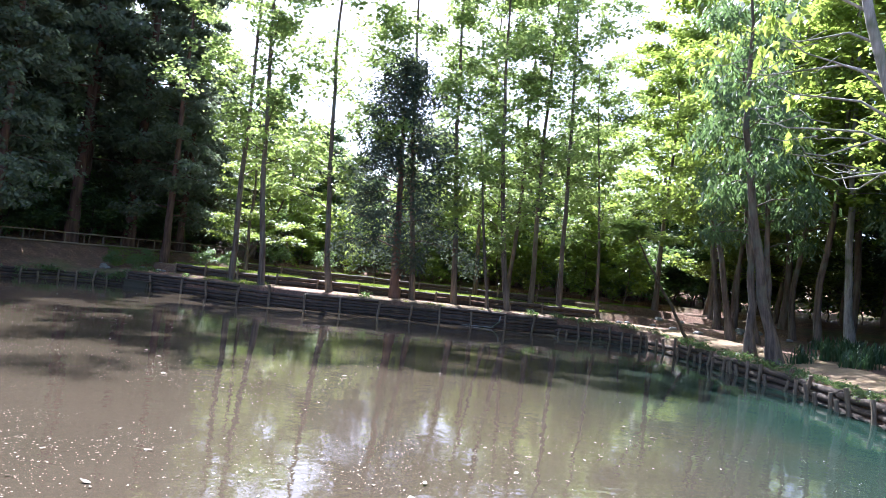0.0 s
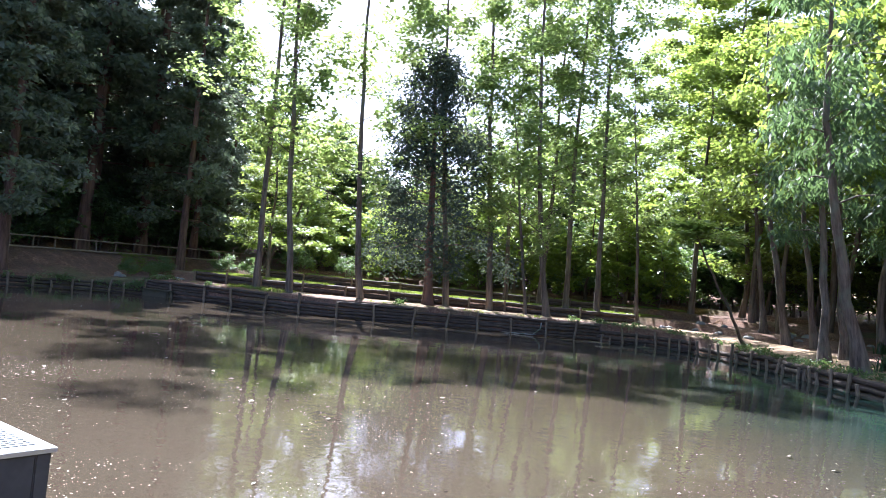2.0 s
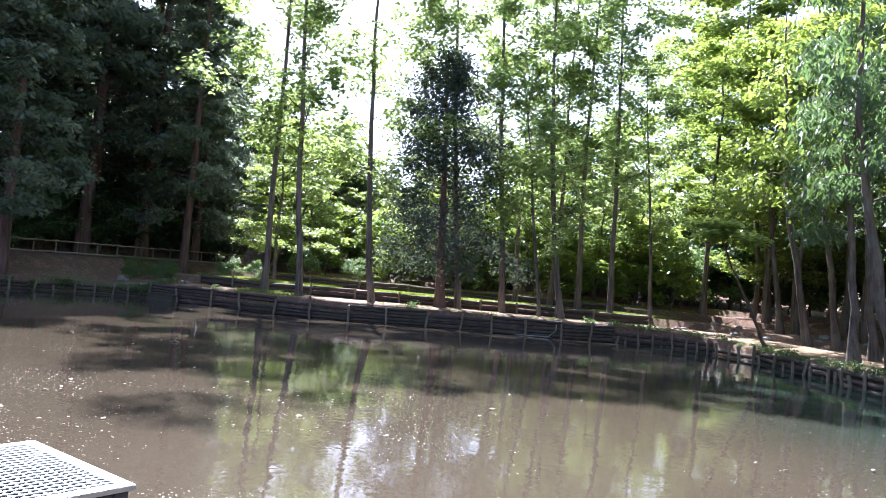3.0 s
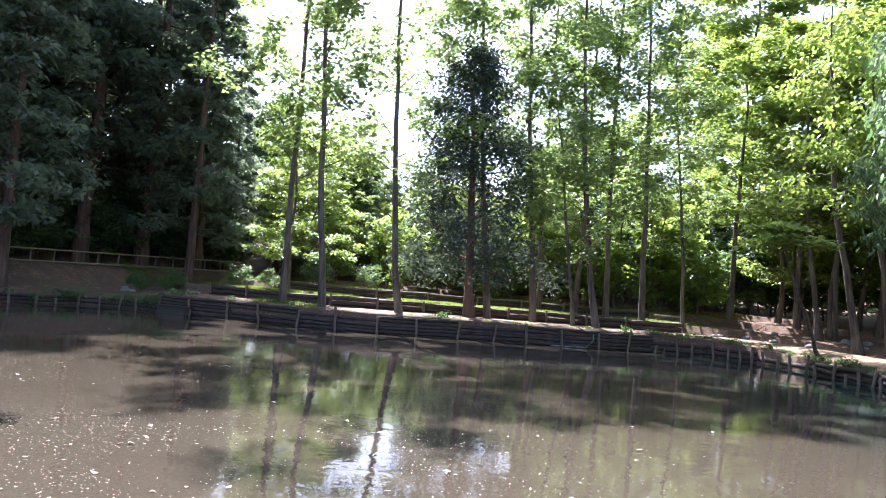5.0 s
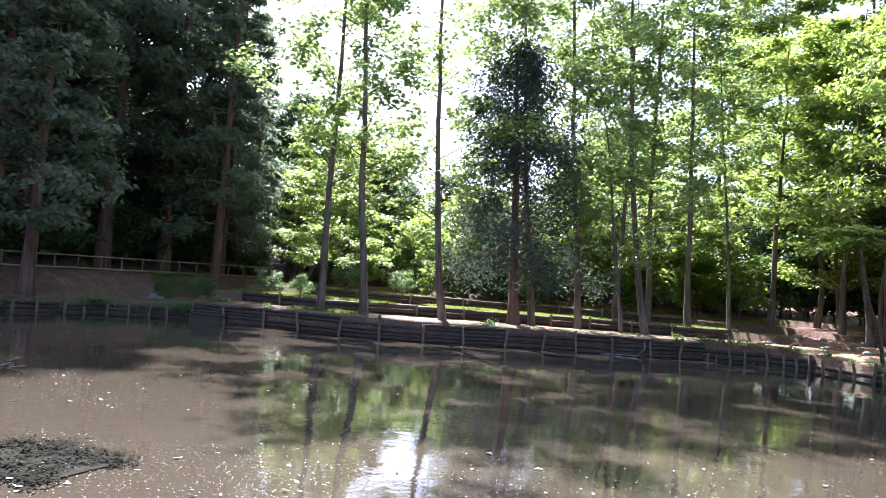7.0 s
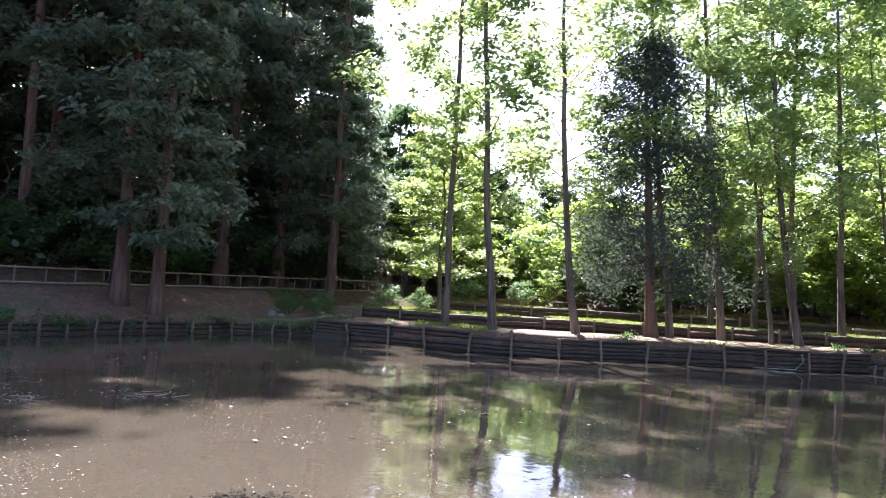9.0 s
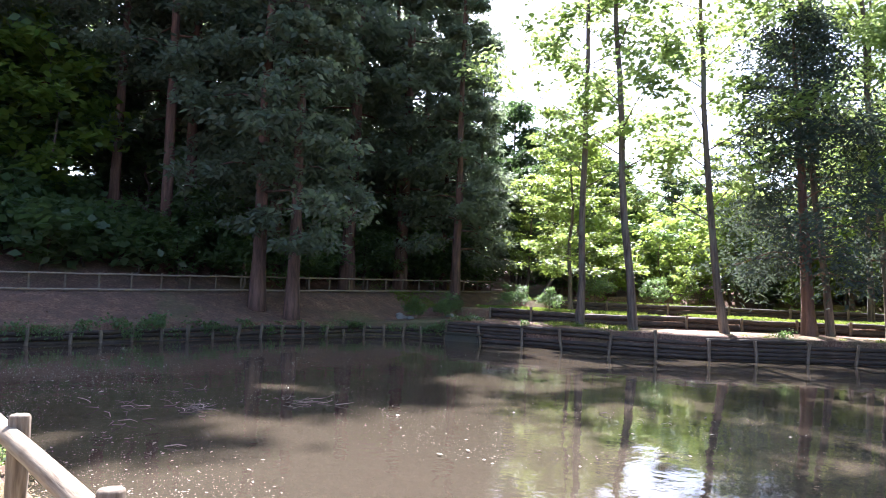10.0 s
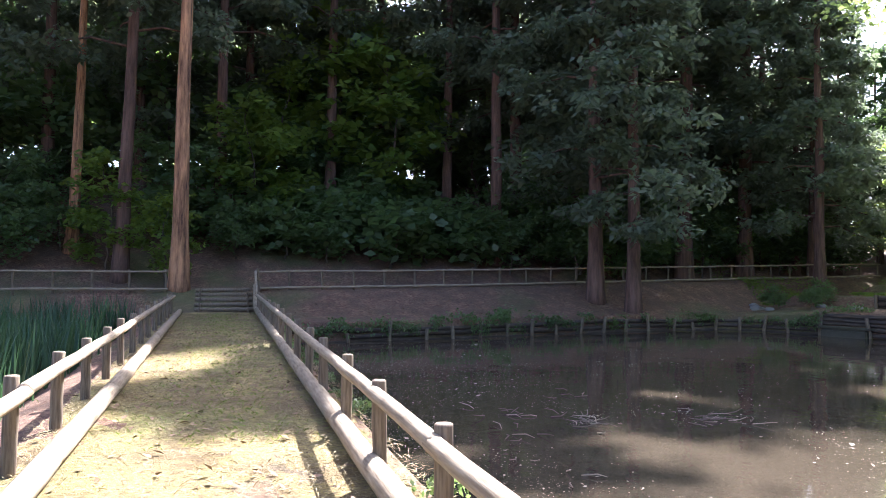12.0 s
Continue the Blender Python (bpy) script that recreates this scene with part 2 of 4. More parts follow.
# waterline, from the causeway's east end round by the west bank, the north bank and the east bank
SHORE = [(8.0, 1.15), (-37.4, 1.15), (-38.0, 6.0), (-38.7, 10.0), (-39.3, 14.0), (-39.4, 18.2), (-38.3, 19.6),
         (-36.3, 20.3), (-33.0, 21.6), (-29.5, 22.3), (-26.5, 24.0), (-24.3, 26.8), (-22.0, 29.0), (-19.5, 31.2),
         (-17.8, 33.4), (-15.8, 35.0), (-13.5, 34.8), (-11.0, 32.6), (-8.9, 29.8), (-6.3, 26.3), (-4.2, 23.5), (-1.7, 19.6),
         (1.5, 14.5), (5.0, 7.5)]


def resample(pts, step, closed=False):
    pts = [Vector(p) for p in pts] + ([Vector(pts[0])] if closed else [])
    out = []
    for a, b in zip(pts, pts[1:]):
        n = max(1, round((b - a).length / step))
        out += [a.lerp(b, i / n) for i in range(n)]
    return out if closed else out + [pts[-1]]


SHORE_FINE = resample(SHORE, 0.45, True)
_ang = np.array([math.atan2(p.y - CENTRE.y, p.x - CENTRE.x) for p in SHORE_FINE])
_rad = np.array([(p - CENTRE).length for p in SHORE_FINE])
_ord = np.argsort(_ang)
_ang, _rad = _ang[_ord], _rad[_ord]


def step01(x, a, b):
    t = np.clip((x - a) / (b - a), 0, 1)
    return t * t * (3 - 2 * t)


def fence_x(y):
    return -43.1 - np.maximum(0, y - 10) * 0.067


def height(x, y):
    """The ground's height on the land side of the waterline."""
    x, y = np.asarray(x, float), np.asarray(y, float)
    dx, dy = x - CENTRE.x, y - CENTRE.y
    th = np.arctan2(dy, dx)
    d = np.hypot(dx, dy) - np.interp(th, _ang, _rad, period=2 * math.pi)
    deg = np.degrees(th) % 360
    hn = 0.86 + 0.42 * step01(d, 4.3, 4.5) + 0.42 * step01(d, 9.0, 9.2) + 0.35 * step01(d, 15, 15.3) + np.maximum(0, d - 22) * 0.10
    he = 0.50 + 0.30 * step01(d, 0.2, 2.6) + 0.25 * step01(d, 3, 8) + np.maximum(0, d - 9) * 0.12
    f = fence_x(y)
    top = 1.45 + 0.02 * np.clip(y - 5, 0, 40)
    hw = 0.60 + (top - 0.60) * step01(-x, 38.6 + np.maximum(0, y - 8) * 0.1, -f - 0.3) + np.maximum(0, f - 2.6 - x) * 0.42
    ramp_ = CAUSEWAY_Z + (1.45 - CAUSEWAY_Z) * np.clip((-41.5 - x) / 1.7, 0, 1) + np.maximum(0, -45.6 - x) * 0.42
    k_ = step01(y, 0.9, 3.4)
    hw = ramp_ * (1 - k_) + hw * k_
    hw = np.where((y < -1.8), np.minimum(ramp_, 0.05 + 1.4 * step01(-x, 41.0, 43.0) + np.maximum(0, -45.6 - x) * 0.42), hw)
    hs = 0.05 + (CAUSEWAY_Z - 0.05) * step01(y, -3.4, -2.0) + np.maximum(0, -12 - y) * 0.2
    north = step01(deg, 62, 92) * (1 - step01(deg, 158, 166))
    beyond = step01(-x, 39.6, 41.2) * (1 - step01(y, 32, 36)) * (deg > 120)
    north = north * (1 - beyond)
    west = np.maximum(step01(deg, 158, 166) * (1 - step01(deg, 240, 250)), beyond)
    h = hn * north + he * (1 - north) * ((deg < 120) | (deg > 300)) + hw * west
    south = (y < 1.3) & (x > -41.5)
    h = np.where(south & (deg > 180), hs, h)
    return np.minimum(h, 8.5)


def ground_z(x, y):
    return float(height(x, y))


# ---- ground and water ----
def build_ground():
    ds = [-0.8, -0.02, 0.02, 0.3, 0.7, 1.1, 1.5, 1.9, 2.3, 2.7, 3.1, 3.5, 3.9, 4.3, 4.5, 5, 5.5, 6, 6.7, 7.5, 8.2, 9.0, 9.2, 10, 11, 12, 13.5,
          15, 15.3, 17, 19, 22, 25, 29, 34, 40, 50, 65, 90, 150, 400, 1500]
    n = len(SHORE_FINE)
    o = np.array([(p.x, p.y) for p in SHORE_FINE])
    c = np.array(CENTRE)
    way = (o - c) / np.linalg.norm(o - c, axis=1)[:, None]
    verts, faces = [], []
    rnd = np.random.RandomState(3)
    for d in ds:
        p = o + way * d
        if d < 0:
            z = np.full(n, -0.9 if d < -0.5 else -0.45)
        else:
            z = height(p[:, 0], p[:, 1]) + rnd.uniform(-0.025, 0.025, n) * (d > 0.2) + (-0.05 if d < 0.1 else 0)
            z = np.minimum(z, 8.5)
        verts += [(a, b, e) for (a, b), e in zip(p.tolist(), z.tolist())]
    for i in range(len(ds) - 1):
        for k in range(n):
            a, b = i * n + k, i * n + (k + 1) % n
            faces.append((a, b, b + n, a + n))
    verts.append((c[0], c[1], -1.2))
    for k in range(n):
        faces.append((len(verts) - 1, (k + 1) % n, k))
    me = mesh_of("ground", verts, faces, M_GROUND)
    bm = bmesh.new()
    bm.from_mesh(me)
    bmesh.ops.recalc_face_normals(bm, faces=bm.faces)
    bm.to_mesh(me)
    bm.free()
    return tagged(new("ground", me), "brown forest earth with fallen leaves and moss round a pond", "ground", kind="structure")


build_ground()


def build_water():
    o = [(CENTRE + (p - CENTRE) * (1 + 0.25 / (p - CENTRE).length)) for p in SHORE_FINE]
    verts = [(p.x, p.y, 0.0) for p in o] + [(CENTRE.x, CENTRE.y, 0.0)]
    n = len(o)
    faces = [(n, k, (k + 1) % n) for k in range(n)]
    me = mesh_of("water", verts, faces, M_WATER, False)
    if me.polygons[0].normal.z < 0:
        me.flip_normals()
    return tagged(new("water", me), "murky brown pond water with mirrored trees, greener by one bank", "water", kind="structure")


build_water()


def build_path():
    """Trodden dry-grass path on top of the causeway."""
    xs = np.arange(14, -41.45, -0.25)
    ys = np.linspace(-1.95, 1.05, 15)
    rnd = np.random.RandomState(5)
    verts = []
    for x in xs:
        for j, y in enumerate(ys):
            edge = j in (0, 14)
            verts.append((x, y + (rnd.uniform(-0.06, 0.06)), CAUSEWAY_Z + (-0.03 if edge else 0.03 + 0.018 * math.sin(x * 1.3 + y * 2) + rnd.uniform(-0.008, 0.008))))
    m = len(ys)
    faces = [(i * m + j, i * m + j + 1, (i + 1) * m + j + 1, (i + 1) * m + j) for i in range(len(xs) - 1) for j in range(m - 1)]
    me = mesh_of("path", verts, faces, M_STRAW)
    if me.polygons[0].normal.z < 0:
        me.flip_normals()
    return tagged(new("path", me), "causeway path of trodden dry straw-coloured grass", "path", kind="structure")


build_path()


def bank_path():
    """Trodden tan strip of dry needles along the sunny bank."""
    line = resample(SHORE[9:23], 0.6)
    rnd = np.random.RandomState(17)
    ds = [0.30, 0.8, 1.4, 2.0, 2.6, 3.2]
    verts = []
    for p in line:
        w = (p - CENTRE).normalized()
        wide = 1.0 + 0.22 * noise.noise((p.x * 0.5, p.y * 0.5, 7.0))
        for j, d in enumerate(ds):
            q = p + w * (0.3 + (d - 0.3) * wide)
            z = ground_z(q.x, q.y) + (0.035 + rnd.uniform(-0.008, 0.012) if 0 < j < 5 else -0.04)
            verts.append((q.x, q.y, z))
    m = len(ds)
    faces = [(i * m + j, i * m + j + 1, (i + 1) * m + j + 1, (i + 1) * m + j) for i in range(len(line) - 1) for j in range(m - 1)]
    me = mesh_of("bank_path", verts, faces, M_SAND)
    if me.polygons[0].normal.z < 0:
        me.flip_normals()
    return tagged(new("bank_path", me), "tan trodden path of dry needles along the bank", "path", kind="structure")


bank_path()


# ---- log walls round the water ----
def log_wall(name, label, line, z0, z1, logs, radius, rnd, seg=2.4, post_every=1, lean=0.0, ragged=0.0):
    """Stacked horizontal logs held by upright posts on the water side, along a line."""
    pts = resample(line, seg)
    wall = thing(name, label, "retaining wall", kind="structure")
    meshes = [log_mesh("log", seg * 1.03, radius, M_WALLLOG, rnd, 8, "x", 0.015) for _ in range(5)]
    posts = [log_mesh("post", z1 - z0 + 0.38, 0.06, M_POST, rnd, 8, "z", 0.008) for _ in range(3)]
    for i, (a, b) in enumerate(zip(pts, pts[1:])):
        side = Vector((a.y - b.y, b.x - a.x)).normalized()
        if side.dot(CENTRE - a) < 0:
            side = -side
        for k in range(logs):
            z = z0 + (z1 - z0) * (k + 0.5) / logs
            j = [rnd.uniform(-0.04, 0.04) for _ in range(4)]
            if logs > 2 and k > 0 and rnd.random() < 0.12:
                continue
            p, q = a + side * (0.02 + j[0] - lean * k), b + side * (0.02 + j[1] - lean * k)
            m = along((p.x, p.y, z + j[2]), (q.x, q.y, z + j[3]), rnd.uniform(0, 6))
            piece("log", rnd.choice(meshes), wall, m @ Matrix.Diagonal((((b - a).length + 0.1) / (seg * 1.03), 1, 1, 1)))
        for t in [i_ / post_every for i_ in range(post_every)]:
            p = a.lerp(b, t) + side * (0.17 + rnd.uniform(0, ragged))
            m = pose(p.x, p.y, z0 - 0.30 + rnd.uniform(-0.05 - 3 * ragged, 0.06 + ragged), rnd.uniform(-3, 3) * (1 + 30 * ragged), rnd.uniform(-3, 3) * (1 + 30 * ragged), rnd.uniform(0, 360))
            piece("post", rnd.choice(posts), wall, m)
    return wall


RND = random.Random(11)
WEST_LINE = SHORE[1:8]
NORTH_LINE = SHORE[7:15]
EAST_LINE = SHORE[14:24]
log_wall("retaining_wall", "low log wall with short posts along the far bank", WEST_LINE, -0.1, 0.44, 3, 0.075, RND, 2.0, 2, 0.02, 0.07)
log_wall("retaining_wall", "dark stacked log wall with posts below the tree-lined bank", NORTH_LINE, -0.15, 0.80, 6, 0.078, RND, 2.4, 2, 0.006, 0.06)
log_wall("retaining_wall", "rotting log wall with uneven posts along the sunny bank", EAST_LINE, -0.15, 0.52, 3, 0.10, RND, 2.4, 4, 0.01, 0.11)


def offset_line(pts, d):
    out = []
    for p in resample(pts, 2.0):
        w = (p - CENTRE).normalized()
        out.append(tuple(p + w * d))
    return out


log_wall("terrace_wall", "dark log edging of the grassy terrace behind the bank", offset_line(SHORE[8:15], 4.3), 0.90, 1.36, 2, 0.11, RND, 2.6)
log_wall("terrace_wall", "dark log edging of the upper terrace under the trees", offset_line(SHORE[9:14], 9.0), 1.33, 1.78, 2, 0.11, RND, 2.8)


# ---- fences ----
def rail_fence(label, posts, zs, rnd, top=0.62, low=0.16, post_h=0.78, rail_r=0.058, low_r=0.085, inner=(0, 0), post_r=0.062, offs=(0.09, 0.12)):
    """Round posts with a slim top rail and a thick low rail, two bays to a rail."""
    fence = thing("log_fence", label, "fence")
    pm = [log_mesh("post", post_h + 0.15, post_r, M_POST, rnd, 10, "z", 0.004) for _ in range(3)]
    seg = (Vector(posts[0]) - Vector(posts[2])).length
    tops = [log_mesh("top_rail", seg + 0.12, rail_r, M_RAIL, rnd, 10, "x", 0.006) for _ in range(3)]
    lows = [log_mesh("low_rail", seg + 0.10, low_r, M_RAIL, rnd, 10, "x", 0.006) for _ in range(3)]
    n = Vector(inner)
    for (x, y), z in zip(posts, zs):
        m = pose(x, y, z - 0.15 + rnd.uniform(-0.02, 0.02), rnd.uniform(-1.5, 1.5), rnd.uniform(-1.5, 1.5), rnd.uniform(0, 360))
        piece("post", rnd.choice(pm), fence, m)
    for i in range(0, len(posts) - 2, 2):
        a, b = Vector(posts[i]), Vector(posts[i + 2])
        for mesh_list, h, off, nm in ((tops, top, offs[0], "top_rail"), (lows, low, offs[1], "low_rail")):
            p, q = a + n * off, b + n * off
            m = along((p.x, p.y, zs[i] + h + rnd.uniform(-0.01, 0.01)), (q.x, q.y, zs[i + 2] + h + rnd.uniform(-0.01, 0.01)), rnd.uniform(0, 6))
            piece(nm, rnd.choice(mesh_list), fence, m @ Matrix.Diagonal(((b - a).length / seg, 1, 1, 1)))
    return fence


def causeway_fences():
    step = 1.55
    xs = [-19.26 + step * 18 - step * i for i in range(34)]
    for right in (True, False):
        posts = [(x, 0.765 + 0.012 * max(0.0, -17 - x)) for x in xs if x > -41.4] if right else [(x - 0.75, -1.68) for x in xs if x - 0.75 > -41.4]
        zs = [CAUSEWAY_Z + 0.0] * len(posts)
        if right:
            posts += [(-42.0, 1.08), (-42.8, 1.10)]
            zs += [1.1, 1.5]
        if len(posts) % 2 == 0:
            posts, zs = posts[1:], zs[1:]
        rail_fence("weathered grey log fence along the causeway path", posts, zs, RND, inner=(0, -1) if right else (0, 1), top=0.63, low=0.14, post_h=0.73, post_r=0.053, rail_r=0.052,
                   offs=(0.06, 0.07) if right else (0.10, 0.27))


causeway_fences()


def far_fence(y0, y1, step, label):
    ys = np.arange(y0, y1, step)
    posts = [(float(fence_x(y)) + (0.05 if y < 0 else 0), float(y)) for y in ys]
    if len(posts) % 2 == 0:
        posts.pop()
    zs = [ground_z(*p) for p in posts]
    rail_fence(label, posts, zs, RND, top=0.70, low=0.10, post_h=0.78, rail_r=0.034, low_r=0.045, inner=(1, 0), post_r=0.045)


far_fence(1.1, 32.6, 1.2, "thin weathered log fence on the far bank under the cedars")
far_fence(-14.0, -1.6, 1.2, "thin weathered log fence beside the reeds under the cedars")


def log_steps():
    """Timber steps up from the causeway."""
    for i in range(5):
        st = thing("log_step", "weathered round-log step with an earth tread", "step", "steps at the end of the causeway", at=pose(-41.55 - 0.40 * i, -0.05, CAUSEWAY_Z + 0.02 + 0.155 * i))
        piece("riser_log", log_mesh("riser_log", 1.95, 0.075, M_POST, RND, 10, "x", 0.01), st, pose(0, 0, 0.085, 0, 0, 90))
        piece("tread", box_mesh("tread", 0.44, 1.9, 0.12, M_GROUND, 0.02), st, pose(-0.24, 0, 0.0))
        for s in (-0.8, 0.8):
            piece("peg", log_mesh("peg", 0.3, 0.035, M_POST, RND, 8, "z", 0.003), st, pose(0.10, s, -0.14))


log_steps()


# ---- foliage ----
def leaf_cloud(centres, radius, per, length, width, rs, flat=0.6, droop=0.0, spread_z=1.0, out_from=None):
    """Many small pointed leaves in clumps round the centres."""
    c = np.repeat(np.asarray(centres, float), per, axis=0)
    n = len(c)
    r = np.repeat(np.broadcast_to(np.asarray(radius, float), (len(centres),)), per)
    off = rs.normal(size=(n, 3)) * 0.5
    off[:, 2] *= spread_z
    p = c + off * r[:, None]
    a = rs.uniform(0, 2 * math.pi, n)
    d = np.stack([np.cos(a), np.sin(a), rs.normal(0, 0.35, n) - droop], 1)
    d /= np.linalg.norm(d, axis=1)[:, None]
    up = rs.normal(size=(n, 3)) * (1 - flat)
    up[:, 2] += flat
    s = np.cross(d, up)
    s /= np.linalg.norm(s, axis=1)[:, None] + 1e-6
    l = length * rs.uniform(0.6, 1.25, n)[:, None]
    w = width * rs.uniform(0.7, 1.2, n)[:, None]
    v = np.stack([p, p + d * l * 0.45 + s * w / 2, p + d * l - np.array([0, 0, 1]) * l * 0.15, p + d * l * 0.45 - s * w / 2], 1).reshape(-1, 3)
    idx = np.arange(4 * n).reshape(n, 4)
    return v, idx


def leaf_mesh(name, v, idx, material):
    me = bpy.data.meshes.new(name)
    me.vertices.add(len(v))
    me.vertices.foreach_set("co", v.astype(np.float32).ravel())
    me.loops.add(idx.size)
    me.loops.foreach_set("vertex_index", idx.astype(np.int32).ravel())
    me.polygons.add(len(idx))
    me.polygons.foreach_set("loop_start", np.arange(0, idx.size, idx.shape[1], dtype=np.int32))
    me.polygons.foreach_set("loop_total", np.full(len(idx), idx.shape[1], dtype=np.int32))
    me.materials.append(material)
    me.update(calc_edges=True)
    me.validate()
    return me


def trunk_line(h, lean, wob, rs, n=10, curve=0.0):
    pts = []
    x = y = 0.0
    for i in range(n + 1):
        t = i / n
        pts.append((lean[0] * t * h + curve * math.sin(t * math.pi) + x, lean[1] * t * h + y, t * h))
        x += rs.normal(0, wob)
        y += rs.normal(0, wob)
    return pts


def at_height(pts, z):
    for a, b in zip(pts, pts[1:]):
        if a[2] <= z <= b[2]:
            t = (z - a[2]) / (b[2] - a[2])
            return tuple(a[k] + (b[k] - a[k]) * t for k in range(3))
    return pts[-1]


def build_tree(name, label, category, seed, h, r0, base, limbs, reach, clumps, per, clump_r, leaf, bark, leaves, lean=(0, 0), wob=0.05,
               rise=0.35, flat=0.6, droop=0.0, spread_z=1.0, shape=None, curve=0.0, cover=0.35, limb_r=0.22, sides=10, flare=1.35, one_limb=False):
    """A tree at the origin: flared trunk, limbs, twigs with clumps of leaves."""
    rs = np.random.RandomState(seed)
    tree = thing(name, label, category)
    pts = trunk_line(h, lean, wob, rs, 12, curve)
    rad = [r0 * (flare if i == 0 else 1.0) * (1 - 0.90 * (i / 12)) + 0.012 for i in range(13)]
    pts = [(pts[0][0], pts[0][1], -0.25), (pts[0][0], pts[0][1], 0.12), *pts[1:]]
    rad = [r0 * flare * 1.15, r0 * flare, *rad[1:]]
    v, f = tube(pts, rad, sides)
    piece("trunk", mesh_of("trunk", v, f, bark), tree)
    centres, lv, lf = [], [], []
    for i in range(limbs):
        t = (i + rs.uniform(0, 0.9)) / limbs
        z = base + (h * 0.97 - base) * t
        a = i * 2.4 + rs.uniform(-0.5, 0.5)
        l = reach * (shape(t) if shape else (1 - 0.65 * t)) * rs.uniform(0.7, 1.2)
        p0 = Vector(at_height(pts, z))
        way = Vector((math.cos(a), math.sin(a), rise + rs.uniform(-0.15, 0.2)))
        sag = -0.10 * l * (1 if droop else 0)
        q = [p0, p0 + way * l * 0.35 + Vector((0, 0, 0.04 * l)), p0 + way * l * 0.7 + Vector((0, 0, sag * 0.5)), p0 + way * l + Vector((0, 0, sag))]
        lr = max(0.012, limb_r * r0 * (1 - 0.75 * t))
        vv, ff = tube(q, [lr, lr * 0.7, lr * 0.45, lr * 0.15], 5)
        if one_limb:
            k = len(lv)
            lv += vv
            lf += [tuple(e + k for e in f_) for f_ in ff]
        else:
            piece("limb", mesh_of("limb", vv, ff, bark), tree)
        for _ in range(clumps):
            u = cover + (1.05 - cover) * math.sqrt(rs.uniform())
            b = p0.lerp(p0 + way * l, u) + Vector((0, 0, sag * u))
            side = Vector((-way.y, way.x, 0)) * rs.normal(0, 0.22) * l * u
            centres.append(tuple(b + side + Vector((0, 0, rs.normal(0, 0.12) * l * spread_z))))
    if one_limb:
        tagged(piece("branchwork", mesh_of("branchwork", lv, lf, bark), tree), kind="stuff")
    v, idx = leaf_cloud(centres, np.full(len(centres), clump_r), per, leaf[0], leaf[1], rs, flat, droop, spread_z)
    piece("crown", leaf_mesh("crown", v, idx, leaves), tree)
    return tree


def standing(x, y, rz, scale, sink, lean):
    """The pose of a plant on the ground, leaning south-west by lean degrees."""
    tip = Matrix.Rotation(radians(lean), 4, Vector((0.6, -0.8, 0)))
    return Matrix.Translation((x, y, ground_z(x, y) - sink)) @ tip @ Matrix.Rotation(radians(rz), 4, "Z") @ Matrix.Scale(scale, 4)


def plant(src, x, y, rz=None, scale=1.0, sink=0.0, lean=0.0, rnd=RND):
    rz = rnd.uniform(0, 360) if rz is None else rz
    return copy_thing(src, standing(x, y, rz, scale, sink, lean))


def put(src, x, y, rz=0.0, scale=1.0, lean=0.0):
    src.matrix_basis = standing(x, y, rz, scale, 0.0, lean)
    return src


ALDER = "tall slender alder with grey bark and airy sunlit green leaves"
MAPLE = "broad leafy tree with layered bright yellow-green foliage"
CEDAR = "tall dark cedar with reddish bark and drooping foliage in shade"


def alder(seed, h=22.0, base=5.5, r0=0.145, **k):
    return build_tree("alder_tree", ALDER, "tree", seed, h, r0, base, 26, 3.8, 7, 40, 0.55, (0.27, 0.18), M_BARK, M_ALDER,
                      rise=0.45, flat=0.6, shape=lambda t: 0.55 + 0.6 * math.sin(math.pi * min(1, t * 0.9 + 0.15)) * (1 - 0.3 * t), spread_z=0.7, **k)


def maple(seed, h=15.0, base=2.2, reach=4.8, **k):
    return build_tree("maple_tree", MAPLE, "tree", seed, h, 0.17, base, 28, reach, 9, 48, 0.72, (0.30, 0.21), M_BARK, M_MAPLE,
                      rise=0.22, flat=0.75, spread_z=0.30, wob=0.10, shape=lambda t: 1.0 - 0.55 * t, cover=0.25, one_limb=True, **k)


def cedar(seed, h=26.0, base=4.5, reach=4.2, bark=None, label=CEDAR, limbs=36):
    return build_tree("cedar_tree", label, "tree", seed, h, 0.29, base, limbs, reach, 13, 34, 0.58, (0.36, 0.19), bark or M_CEDAR_BARK, M_CEDAR,
                      rise=-0.05, flat=0.6, droop=0.35, spread_z=0.55, shape=lambda t: 1.05 - 0.8 * t, cover=0.15, wob=0.03, one_limb=True)


def shrub(seed, name, label, h, reach, leaf, leaves, limbs=12, per=36, clump_r=0.5):
    return build_tree(name, label, "shrub", seed, h, 0.035, 0.15, limbs, reach, 4, per, clump_r, leaf, M_BARK, leaves,
                      rise=0.5, flat=0.6, spread_z=0.6, shape=lambda t: 1.0 - 0.4 * t, cover=0.2, sides=6, one_limb=True)


